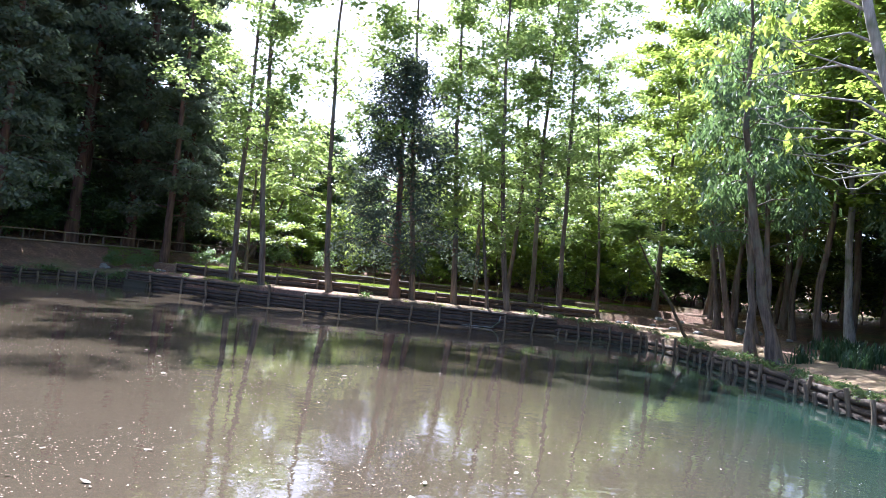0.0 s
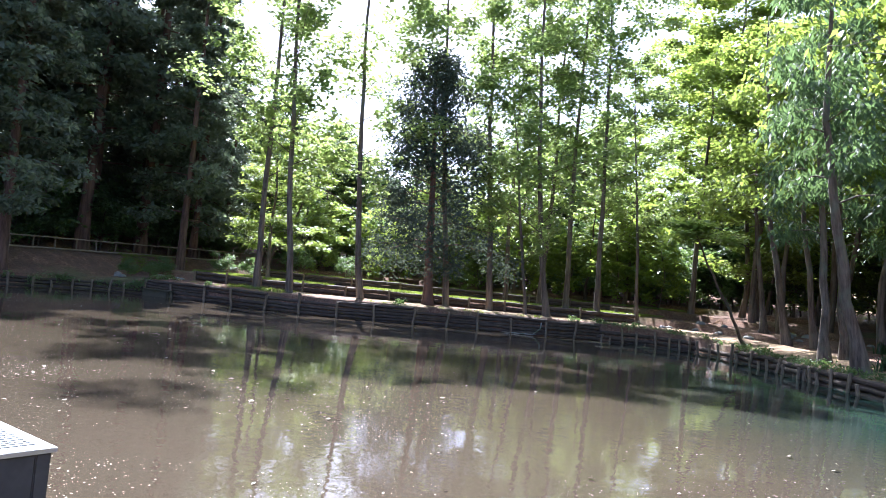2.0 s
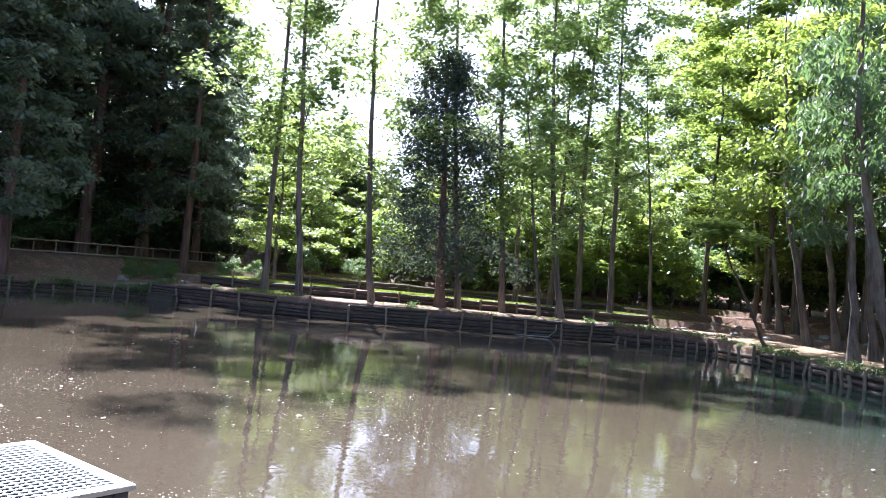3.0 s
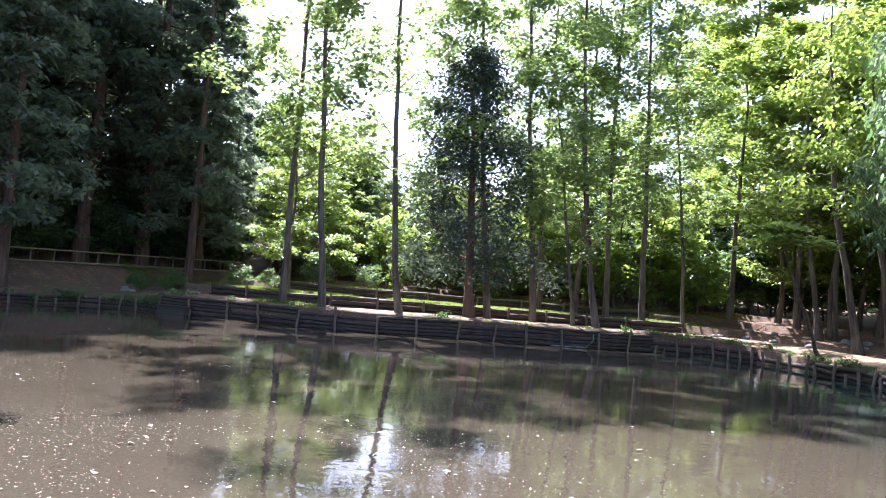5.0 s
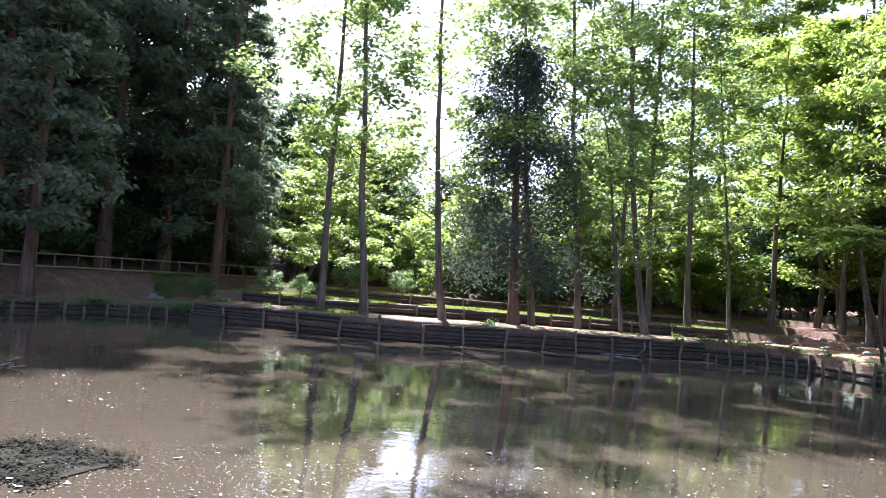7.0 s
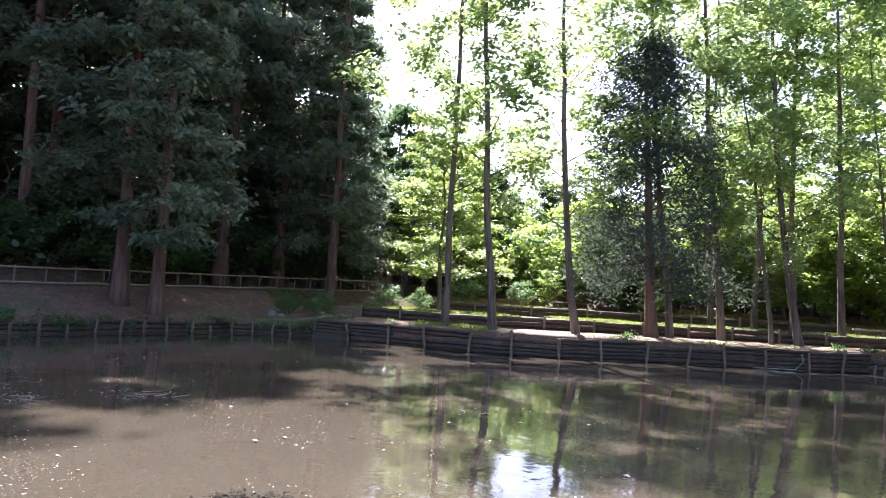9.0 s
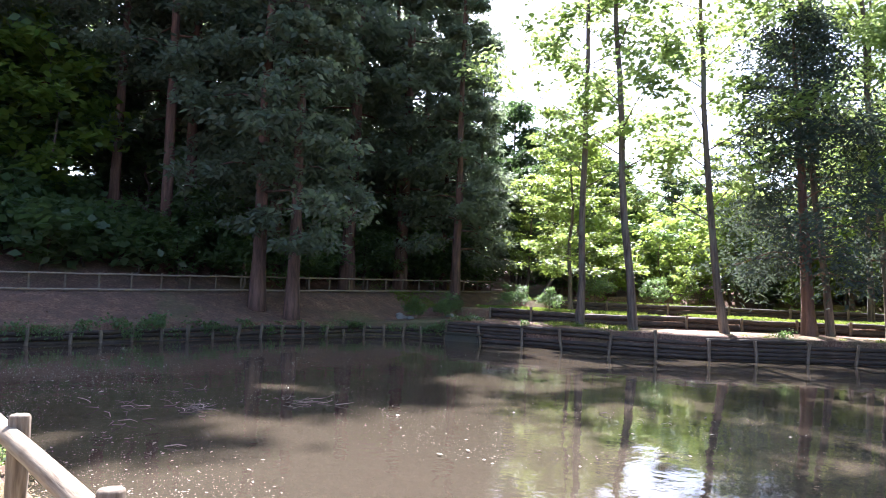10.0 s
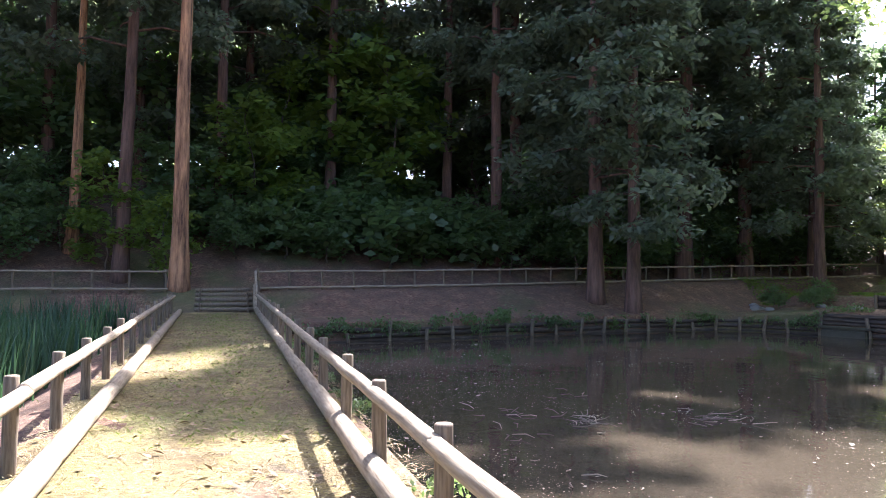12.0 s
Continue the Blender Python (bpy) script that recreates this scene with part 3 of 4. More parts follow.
ALDERS = [alder(1), alder(2, 23.5, 6.0), alder(3, 21.0, 4.0, curve=0.4)]
MAPLES = [maple(11), maple(12, 17.0), maple(13, 13.0, 1.2), maple(14, 18.0, 5.5, 4.4)]
CEDARS = [cedar(21, 26, 4.4, 4.0), cedar(22, 29.0, 9.5, 4.0), cedar(23, 24.0, 3.8, 3.7)]
BUSHES = [shrub(51, "bush", "leafy green undergrowth bush among the trees", 3.2, 1.9, (0.26, 0.18), M_SHRUB),
          shrub(52, "bush", "low leafy bush in the undergrowth", 2.0, 1.6, (0.22, 0.15), M_SHRUB),
          shrub(53, "bush", "bright sunlit sapling thicket", 4.2, 1.7, (0.28, 0.2), M_MAPLE)]
BIGLEAF = shrub(54, "bigleaf_shrub", "shrub with broad flat green leaves on the shaded slope", 1.7, 1.5, (0.42, 0.30), M_SHRUB, 12, 14, 0.55)

put(BUSHES[0], -45.5, 38.0)
put(BUSHES[1], -47.0, 40.0)
put(BUSHES[2], -42.5, 38.5)

# north bank, one by one
put(ALDERS[0], -31.7, 23.4, 30, lean=1.0)
put(ALDERS[1], -29.2, 23.4, 80, lean=3.5)
put(ALDERS[2], -26.8, 25.8, 200, lean=3.0)
for i, (x, y, s, lean) in enumerate([(-22.9, 31.3, 1.0, 4), (-20.1, 32.3, 1.0, 4.5), (-19.4, 36.6, 0.95, 4), (-17.7, 38.0, 0.62, 6), (-21.0, 31.7, 0.6, 8)]):
    plant(ALDERS[(i + 1) % 3], x, y, None, s, lean=lean)
fir = build_tree("fir_tree", "dense dark blue-green conifer standing on the bank", "tree", 31, 12.8, 0.24, 2.2, 46, 4.2, 7, 62, 0.65, (0.26, 0.09), M_CEDAR_BARK, M_DARKFIR,
                 rise=0.1, flat=0.35, droop=0.35, shape=lambda t: 1.0 - 0.72 * t, cover=0.15, wob=0.04)
put(fir, -24.9, 28.7, 0, lean=2.5)
plant(ALDERS[1], -24.5, 29.7, None, 0.95, lean=4.5)

# woods behind the north bank
rw = random.Random(5)
put(MAPLES[0], -40.5, 34.5, 0, 0.65)
put(MAPLES[1], -34.0, 41.0, 0, 0.62)
put(MAPLES[2], -28.0, 42.0, 0, 0.75)
put(MAPLES[3], -15.0, 49.0, 0, 1.0)
for x, y, k, s in [(-34.9, 26.4, 1, 0.95), (-43.5, 32.5, 0, 0.8), (-44.5, 39, 1, 0.85), (-40.5, 39, 1, 0.62), (-36.5, 44, 0, 0.8), (-30, 46, 1, 0.75), (-24, 45, 0, 0.85), (-26, 52, 1, 0.8), (-34, 52, 0, 0.85), (-47, 46, 0, 1.0), (-40, 55, 1, 0.75),
                   (-21.5, 45, 2, 0.8), (-17, 45, 3, 0.95), (-19, 62, 3, 1.6), (-13, 63, 3, 1.7), (-7, 60, 3, 1.7), (-25, 66, 3, 1.4), (-1, 56, 3, 1.6), (-13, 44, 3, 1.0), (-11.5, 41.5, 3, 0.85), (-14, 47, 1, 1.4), (-10.5, 49, 1, 1.4), (-9, 45, 3, 1.15), (-14, 52, 1, 1.15), (-5, 41, 3, 1.1), (-7, 50, 1, 1.25),
                   (-1, 45, 1, 1.2), (2, 38, 3, 1.2), (-8.0, 40.0, 3, 0.9), (-6.5, 36.5, 3, 0.95), (-2.5, 32.5, 3, 1.05), (1.5, 29, 3, 1.1), (-20, 58, 1, 1.0), (-30, 62, 1, 0.9),
                   (5, 32, 1, 1.2), (7, 42, 1, 1.25), (-48, 58, 0, 0.9), (4, 24, 0, 1.0)]:
    plant(MAPLES[k], x + rw.uniform(-0.5, 0.5), y + rw.uniform(-0.5, 0.5), None, s)
for x, y, s in [(-23.5, 37.5, 0.95), (-21.6, 37.2, 1.0), (-25.4, 36.8, 0.9)]:
    plant(ALDERS[rw.randrange(3)], x, y, None, s)
for i in range(66):
    # undergrowth in rows behind the terraces
    t = i / 65
    x = -46 + 52 * t + rw.uniform(-1, 1)
    d = rw.choice([0, 2.5, 6, 10])
    y = 36 + 12 * math.exp(-((x + 17) / 13) ** 2) - (9 if x > -4 else 0) * min(1, (x + 4) / 6 if x > -4 else 0) + d
    if x > -19 and d < 8:
        continue
    plant(BUSHES[rw.choice([0, 0, 1, 2])], x, y, None, rw.uniform(0.8, 1.5), 0.05)
for i in range(34):
    x = -44 + 1.5 * i + rw.uniform(-0.6, 0.6)
    plant(BUSHES[rw.choice([0, 2])], x, 47 + 8 * math.exp(-((x + 17) / 14) ** 2) + rw.uniform(-1.5, 1.5), None, rw.uniform(1.1, 1.7), 0.05)
far_tree = build_tree("forest_tree", "distant leafy tree closing the woods", "tree", 61, 15.0, 0.2, 1.0, 22, 5.0, 4, 40, 1.6, (0.75, 0.55), M_BARK, M_ALDER,
                      rise=0.2, flat=0.6, spread_z=0.5, shape=lambda t: 1.0 - 0.5 * t, cover=0.2, one_limb=True)
put(far_tree, -38, 66, 0, 0.9)
for i in range(34):
    a = math.radians(-60 + 172 * i / 33)
    r = rw.uniform(56, 70)
    x, y = CENTRE.x + r * math.cos(a) * 0.9 + 3, CENTRE.y + r * math.sin(a)
    if y > -25:
        plant(far_tree, x, y, None, 0.75 if 75 < math.degrees(a) < 112 else 1.15)

for i in range(12):
    plant(far_tree, -48 - 2.2 * i + rw.uniform(-1, 1), 44 + rw.uniform(-2, 16), None, 0.55)

for x, y, s in [(-37.5, 33.0, 0.8), (-36.0, 36.2, 1.0), (-34.0, 37.0, 0.9), (-31.5, 38.8, 1.1), (-29.2, 39.6, 0.9), (-26.6, 41.2, 1.1), (-24.0, 42.2, 0.9), (-21.2, 42.8, 1.1), (-18.4, 43.2, 0.9),
                (-33.0, 33.6, 0.45), (-28.6, 36.6, 0.4)]:
    # sunlit saplings at the back of the terraces
    plant(BUSHES[2], x, y, None, s, 0.05)
# dark inner wood behind the sunlit trees; its shade is put into the leaf colour
shade_toned_tree = build_tree("forest_tree", "tree in the depth of the wood, its leaf green darkened to stand for shade", "tree", 62, 16.0, 0.21, 3.4, 30, 3.6, 7, 40, 0.85, (0.40, 0.26), M_BARK, M_SHADE_TONED_LEAF,
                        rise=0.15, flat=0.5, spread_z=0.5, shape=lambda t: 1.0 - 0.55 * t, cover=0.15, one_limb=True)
put(shade_toned_tree, -30.0, 50.0, 0, 0.75)
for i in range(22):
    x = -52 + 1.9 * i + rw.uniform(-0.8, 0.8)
    plant(shade_toned_tree, x, 49 + 5 * math.exp(-((x + 17) / 14) ** 2) + 3.5 * (i % 3) + rw.uniform(-1, 1), None, rw.uniform(0.58, 0.78), 0.05)
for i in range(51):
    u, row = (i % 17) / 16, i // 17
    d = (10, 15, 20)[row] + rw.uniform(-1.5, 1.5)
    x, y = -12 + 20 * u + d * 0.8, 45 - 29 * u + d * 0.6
    plant(shade_toned_tree, x, y, None, rw.uniform(0.95, 1.2) + 0.28 * row, 0.05)
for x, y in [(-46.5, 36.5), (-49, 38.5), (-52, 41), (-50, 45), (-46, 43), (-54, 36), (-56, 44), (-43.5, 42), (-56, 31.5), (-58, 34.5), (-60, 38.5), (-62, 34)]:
    plant(shade_toned_tree, x, y, None, rw.uniform(0.7, 0.9), 0.05)
for i in range(40):
    # low growth closing the wood at eye height
    u = i / 39
    x = -52 + 66 * u
    y = 56 + rw.uniform(-2, 2) if x < -12 else 56 - 1.45 * (x + 12)
    plant(BUSHES[0], x + (12 if x > -12 else 0) * u, y, None, rw.uniform(1.2, 1.7), 0.05)

# cedar wood on the west slope
put(CEDARS[0], -41.0, 13.9, 0, 1.0)
put(CEDARS[1], -48.2, 12.6, 0, 1.0)
put(CEDARS[2], -39.9, 14.9, 0, 0.9)
for x, y, k, s in [(-41.9, 25.8, 2, 0.95), (-46.4, 21.6, 0, 1.28), (-46.8, 26.4, 0, 1.25), (-47, 17.4, 0, 1.2), (-48.5, 23.0, 0, 1.05), (-50.5, 28, 0, 1.0), (-52, 20, 1, 1.0), (-54, 15, 0, 1.0), (-53, 32, 0, 0.95), (-57, 26, 1, 1.0), (-59, 35, 0, 1.0),
                   (-47.5, 30, 2, 0.75), (-47.5, 33, 2, 0.7), (-49, 17, 2, 1.0), (-56, 9, 1, 1.0), (-53.5, 5.0, 1, 1.05), (-60, 13, 0, 1.0), (-58, 20, 0, 1.1), (-64, 20, 1, 1.1),
                   (-52, -0.5, 1, 1.0), (-55, -8, 1, 1.05), (-61, 0, 0, 1.1), (-58, 4, 0, 1.1), (-60, -13, 0, 1.0), (-50, -12, 1, 1.0), (-66, 7, 0, 1.1), (-68, -8, 0, 1.1), (-66, 31, 0, 1.1),
                   (-46, -16, 1, 1.0), (-57, -23, 0, 1.0), (-48, -22, 0, 1.0), (-72, 16, 0, 1.2), (-40, -20, 0, 1.0), (-70, -18, 0, 1.2), (-64, -4, 0, 1.1), (-63, 27, 0, 1.1), (-53, 11.5, 1, 0.95), (-51.5, 14.5, 0, 1.15), (-50.5, 19.5, 0, 1.15), (-45.5, 29, 0, 0.85),
                   (-76, -10, 0, 1.1), (-80, 2, 0, 1.1), (-78, -26, 0, 1.1), (-84, 12, 0, 1.1), (-64, -24, 0, 1.0), (-30, -18, 0, 1.0),
                   (-57, 1, 2, 1.1), (-59, 8, 2, 1.15), (-56, -4, 2, 1.05), (-62, -9, 2, 1.1), (-61, 17, 2, 1.1), (-53, -17, 2, 1.0), (-70, 2, 2, 1.2)]:
    plant(CEDARS[k], x + rw.uniform(-0.4, 0.4), y + rw.uniform(-0.4, 0.4), None, s)
# outer ring of the same trees with shade in their leaf colour
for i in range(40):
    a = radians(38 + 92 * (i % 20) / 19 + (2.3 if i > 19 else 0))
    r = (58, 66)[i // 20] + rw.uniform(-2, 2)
    plant(shade_toned_tree, -14 - r * math.sin(a), r * math.cos(a), None, rw.uniform(1.0, 1.3), 0.1)
pine = cedar(24, 27, 15.0, 3.2, M_TORN, "tall pine with torn reddish-orange bark beside the steps", 18)
put(pine, -43.4, -1.6, 0, lean=-2.0)
plant(CEDARS[1], -46.3, -3.9, None, 0.95, lean=-4.0)
plant(pine, -49.0, -6.1, 120, 0.8, lean=-3.5)
for i in range(44):
    # shaded undergrowth up the slope
    y = rw.uniform(-14, 34)
    x = float(fence_x(y)) - 3.2 - rw.uniform(0, 13)
    if 1 < y < 13.5 and x > -53.5:
        continue
    plant(BUSHES[rw.choice([0, 1, 1])], x, y, None, rw.uniform(0.8, 1.5), 0.05)
for i in range(30):
    # dark thicket along the back of the far fence
    y = 12 + i * 0.75
    plant(BUSHES[rw.choice([0, 1])], float(fence_x(y)) - rw.uniform(2.4, 6.0), y, None, rw.uniform(0.8, 1.3), 0.05)
for x, y, s in [(-37.0, 25.2, 0.45), (-35.2, 25.6, 0.4), (-38.6, 22.6, 0.4), (-39.4, 21.0, 0.35), (-37.9, 21.4, 0.3), (-33.5, 31.5, 0.5), (-35.5, 29.5, 0.6)]:
    plant(BUSHES[1], x, y, None, s)
put(BIGLEAF, -50.0, 8.2, 0, 1.1)
for x, y in [(-49.0, 10.0), (-51.2, 6.6), (-48.0, 9.0), (-50.0, 5.2), (-47.6, 7.2), (-52.5, 9.5), (-47.2, 11.0), (-51.5, 3.5), (-48.6, 2.6), (-49.6, 0.6), (-48.2, 4.4), (-50.2, -1.6), (-50.6, 2.0), (-49.4, 5.6)]:
    plant(BIGLEAF, x, y, None, rw.uniform(0.8, 1.2))
for x, y, s in [(-53.0, 8.5, 2.0), (-54.0, 3.0, 1.7), (-47.0, -4.5, 1.0), (-45.4, -2.2, 0.8), (-51.0, 1.0, 1.4), (-56, 6, 2.4)]:
    plant(BUSHES[2], x, y, None, s)
for i in range(26):
    # tall thicket deep in the wood
    plant(BUSHES[rw.choice([0, 1])], -56 - 6 * (i % 3) + rw.uniform(-1.5, 1.5), -20 + 1.9 * i, None, rw.uniform(2.0, 2.8), 0.05)

# trees on the sunny east bank
def bent(seed, label, h, r0, curve, bark, base, leaves, leaf, per, droop, reach=2.6):
    return build_tree("bank_tree", label, "tree", seed, h, r0, base, 16, reach, 5, per, 0.6, leaf, bark, leaves, rise=0.1, flat=0.4, droop=droop,
                      curve=curve, spread_z=0.8, shape=lambda t: 1.0 - 0.4 * t, wob=0.06, flare=1.7)


b1 = bent(71, "bank tree with a curved grey trunk leaning over the water", 15, 0.15, 0.4, M_BARK, 6.5, M_MAPLE, (0.30, 0.17), 30, 0.4)
b2 = bent(72, "stout brown-barked tree with dark drooping foliage at the water's edge", 14, 0.19, -0.35, M_BARK, 5.4, M_DROOP, (0.34, 0.10), 42, 1.0, 2.1)
b3 = bent(73, "pale-barked tree with ivy in front of the dark wood", 19, 0.17, 0.1, M_PALE_BARK, 8.0, M_MAPLE, (0.30, 0.17), 30, 0.4)
put(b1, -9.6, 35.3, 200, lean=8)
put(b2, -5.7, 26.6, 20, lean=9)
put(b3, -4.6, 35.0, 90, lean=4)
plant(b1, -8.4, 35.0, 240, 0.9, lean=6)
plant(b2, -7.1, 28.9, 250, 0.85, lean=6)
plant(b2, -6.6, 29.9, 60, 0.75, lean=5)
plant(b1, -11.7, 40.3, 150, 0.95, lean=6)
plant(b1, -11.2, 41.6, 60, 0.9, lean=3)
plant(b3, -1.8, 29.5, 30, 0.8, lean=3)
plant(b2, -3.0, 33.0, 130, 0.8, lean=2)
for x, y in [(14, 10), (18, 20), (12, 24), (22, 4), (20, 32), (26, 14), (16, -6), (24, -4)]:
    plant(MAPLES[rw.randrange(3)], x, y, None, 1.0)


def magnolia(x, y):
    """Young tree leaning out over the water: arching bare boughs with large drooping leaves at their tips."""
    rs = np.random.RandomState(81)
    tree = thing("magnolia_tree", "young pale-barked tree leaning over the water with large bright drooping leaves", "tree", at=pose(x, y, ground_z(x, y)))
    pts = [(0, 0, -0.3), (-0.1, 0, 0.4), (-0.9, 0, 2.4), (-1.9, 0.1, 5.0), (-2.8, 0.1, 8.0), (-3.5, 0.3, 11.0), (-4.0, 0.4, 14.0)]
    v, f = tube(pts, [0.2, 0.16, 0.14, 0.125, 0.105, 0.08, 0.04], 10)
    piece("trunk", mesh_of("trunk", v, f, M_PALE_BARK), tree)
    tips = []
    for z, dx, dy, dz in ((4.6, -2.2, 0.5, 0.7), (4.9, -1.5, 1.6, 0.2), (5.3, -3.2, 0.2, 1.3), (5.4, -1.9, -0.6, 0.1), (5.9, -3.0, 0.9, 1.7), (6.4, -2.3, -0.3, 1.9), (6.9, -3.4, 0.6, 0.9),
                          (7.6, -2.4, 1.4, 1.2), (8.3, -3.0, -0.5, 1.4), (9.0, -1.8, 0.9, 1.6), (7.2, 1.4, -0.8, 1.0), (9.6, 0.9, 1.1, 1.2), (10.6, -1.6, -0.6, 1.2)):
        p, d = Vector(at_height(pts, z)), Vector((dx, dy, dz))
        q = [p, p + d * 0.25 + Vector((0, 0.1, 0.16)), p + d * 0.5 + Vector((0, 0.16, -0.05)), p + d * 0.72 + Vector((0, 0, -0.3)), p + d * 0.9 + Vector((0, 0, -0.28)), p + d + Vector((0, 0, 0.05))]
        v, f = tube(q, [0.035, 0.027, 0.021, 0.016, 0.011, 0.005], 6)
        limb = piece("limb", mesh_of("limb", v, f, M_PALE_BARK), tree)
        for u in (0.45, 0.62, 0.8):
            a = p + d * u + Vector((0, 0, 0.1))
            e = Vector((d.x * 0.25 + rs.normal(0, 0.35), d.y * 0.25 + rs.normal(0, 0.35), rs.uniform(-0.25, 0.3)))
            v, f = tube([a, a + e * 0.6 + Vector((0, 0, -0.06)), a + e + Vector((0, 0, 0.08))], [0.014, 0.01, 0.004], 5)
            piece("twig", mesh_of("twig", v, f, M_PALE_BARK), limb)
            if z > 5.6 and rs.uniform() < 0.6:
                tips.append(tuple(a + e))
        if z > 5.0:
            tips.append(tuple(q[-1]))
    v, idx = leaf_cloud(tips, np.full(len(tips), 0.26), 15, 0.26, 0.15, rs, 0.5, 1.1, 0.7)
    piece("crown", leaf_mesh("crown", v, idx, M_MAPLE), tree, label="large bright yellow-green drooping leaves")
    return tree


magnolia(0.45, 16.7)
leaning = build_tree("leaning_tree", "small tree leaning out from the end of the far fence", "tree", 82, 7.0, 0.12, 2.6, 8, 2.0, 4, 44, 0.8, (0.28, 0.2), M_BARK, M_MAPLE, lean=(0.35, 0.2), curve=0.3)
put(leaning, -40.5, 30.5, 0)
bough = build_tree("overhanging_sapling", "thin sapling leaning over the water with a bright leafy tip", "tree", 83, 4.9, 0.07, 4.1, 7, 1.5, 4, 44, 0.5, (0.26, 0.18), M_BARK, M_MAPLE,
                   lean=(-0.2, -1.25), rise=0.05, flat=0.8, spread_z=0.3, cover=0.1)
put(bough, -10.9, 33.2, 0)


# ---- by the water ----
def platform():
    """Concrete outlet box with a steel grating lid."""
    p = thing("outlet_box", "concrete outlet box with a pale steel grating lid", "outlet box", at=pose(-9.45, 2.27, -0.4))
    w, l, h = 1.46, 1.46, 0.89
    for x, y, sx, sy in ((0, l / 2 - 0.06, w, 0.12), (0, -l / 2 + 0.06, w, 0.12), (w / 2 - 0.06, 0, 0.12, l - 0.246), (-w / 2 + 0.06, 0, 0.12, l - 0.246)):
        piece("wall", box_mesh("wall", sx, sy, h, M_CONCRETE_DARK, 0.012), p, pose(x, y, 0))
    lid = piece("grating_lid", box_mesh("grating_lid", 0.1, l + 0.06, 0.04, M_STEEL, 0.004), p, pose(w / 2 - 0.02, 0, h + 0.003))
    piece("frame_bar", box_mesh("frame_bar", 0.1, l + 0.06, 0.04, M_STEEL, 0.004), lid, pose(-w + 0.04, 0, 0))
    for s in (-1, 1):
        piece("frame_bar", box_mesh("frame_bar", w - 0.146, 0.1, 0.038, M_STEEL, 0.004), lid, pose(-w / 2 + 0.02, s * (l / 2 - 0.02), 0.001))
    slat = box_mesh("slat", 0.016, l - 0.145, 0.008, M_STEEL, 0)
    cross = box_mesh("cross_bar", w - 0.146, 0.016, 0.006, M_STEEL, 0)
    n = 20
    for i in range(n):
        piece("slat", slat, lid, pose(-w + 0.10 + (w - 0.17) * (i + 0.5) / n, 0, 0.028))
        piece("cross_bar", cross, lid, pose(-w / 2 + 0.02, -l / 2 + 0.08 + (l - 0.16) * (i + 0.5) / n, 0.024))
    return p


platform()


def sunken_box():
    """Rim of a box just under the surface, grown over."""
    p = thing("sunken_box", "weedy rim of a drowned concrete box at the water's surface", "outlet box", at=pose(-17.6, 4.15, -0.5, 0, 0, 12))
    for x, y, sx, sy in ((0, 0.55, 1.6, 0.14), (0, -0.55, 1.6, 0.14), (0.73, 0, 0.14, 0.95), (-0.73, 0, 0.14, 0.95)):
        piece("rim", box_mesh("rim", sx, sy, 0.515, M_WEED, 0.02), p, pose(x, y, 0))
    piece("silted_top", box_mesh("silted_top", 1.30, 0.94, 0.50, M_WEED, 0.0), p, pose(0, 0, 0.004))
    rs = np.random.RandomState(9)
    c = [(rs.uniform(-0.85, 0.85), rs.choice([-0.55, 0.55]) + rs.normal(0, 0.1) if i % 2 else rs.uniform(-0.55, 0.55), 0.52) for i in range(150)]
    v, idx = leaf_cloud(c, 0.2, 16, 0.09, 0.03, rs, 0.9, 0.0, 0.05)
    tagged(piece("weed", leaf_mesh("weed", v, idx, M_WEED), p), kind="stuff")
    return p


sunken_box()


def floating_litter():
    rs = np.random.RandomState(21)
    vs, ids, k = [], [], 0
    for count, size in ((12000, 0.022), (3000, 0.036), (600, 0.065), (90, 0.12)):
        c = []
        while len(c) < count:
            x, y = rs.uniform(-37, 2), 1.5 + abs(rs.normal(0, 6.0 if size > 0.03 else 4.0))
            q = Vector((x, y)) - CENTRE
            if q.length < np.interp(math.atan2(q.y, q.x), _ang, _rad, period=2 * math.pi) - 0.4:
                if noise.noise((x * 0.3, y * 0.3, 0)) + 0.5 * noise.noise((x * 1.1, y * 1.1, 4)) + rs.uniform(-0.25, 0.25) > 0.05:
                    c.append((x, y, 0.006))
        v, idx = leaf_cloud(c, 0.25, 1, size, size * 0.5, rs, 0.97, 0.0, 0.0)
        v[:, 2] = 0.006 + rs.uniform(0, 0.25 * size, len(v))
        vs.append(v)
        ids.append(idx + k)
        k += len(v)
    me = leaf_mesh("floating_leaves", np.concatenate(vs), np.concatenate(ids), M_FLOAT)
    tagged(new("floating_leaves", me), "pale fallen leaves and specks floating on the pond", "leaves", kind="stuff")


floating_litter()


def twig_raft(x, y, seed, n=14, size=0.7):
    """A few wet sticks caught together at the surface."""
    rs = random.Random(seed)
    t = thing("floating_twigs", "tangle of pale wet twigs floating on the pond", "twigs", "twigs on the pond", at=pose(x, y, 0.0))
    for _ in range(n):
        a, l = rs.uniform(0, 6.28), rs.uniform(0.15, 0.42)
        p = Vector((rs.gauss(0, size * 0.4), rs.gauss(0, size * 0.3), 0.012))
        d = Vector((math.cos(a), math.sin(a), 0)) * l
        v, f = tube([p, p + d * 0.5 + Vector((0.02, 0.03, rs.uniform(0, 0.05))), p + d + Vector((0, 0, rs.uniform(0, 0.06)))], [0.008, 0.007, 0.004], 5)
        piece("twig", mesh_of("twig", v, f, M_FLOAT if rs.random() < 0.25 else M_TWIG), t)
    return t


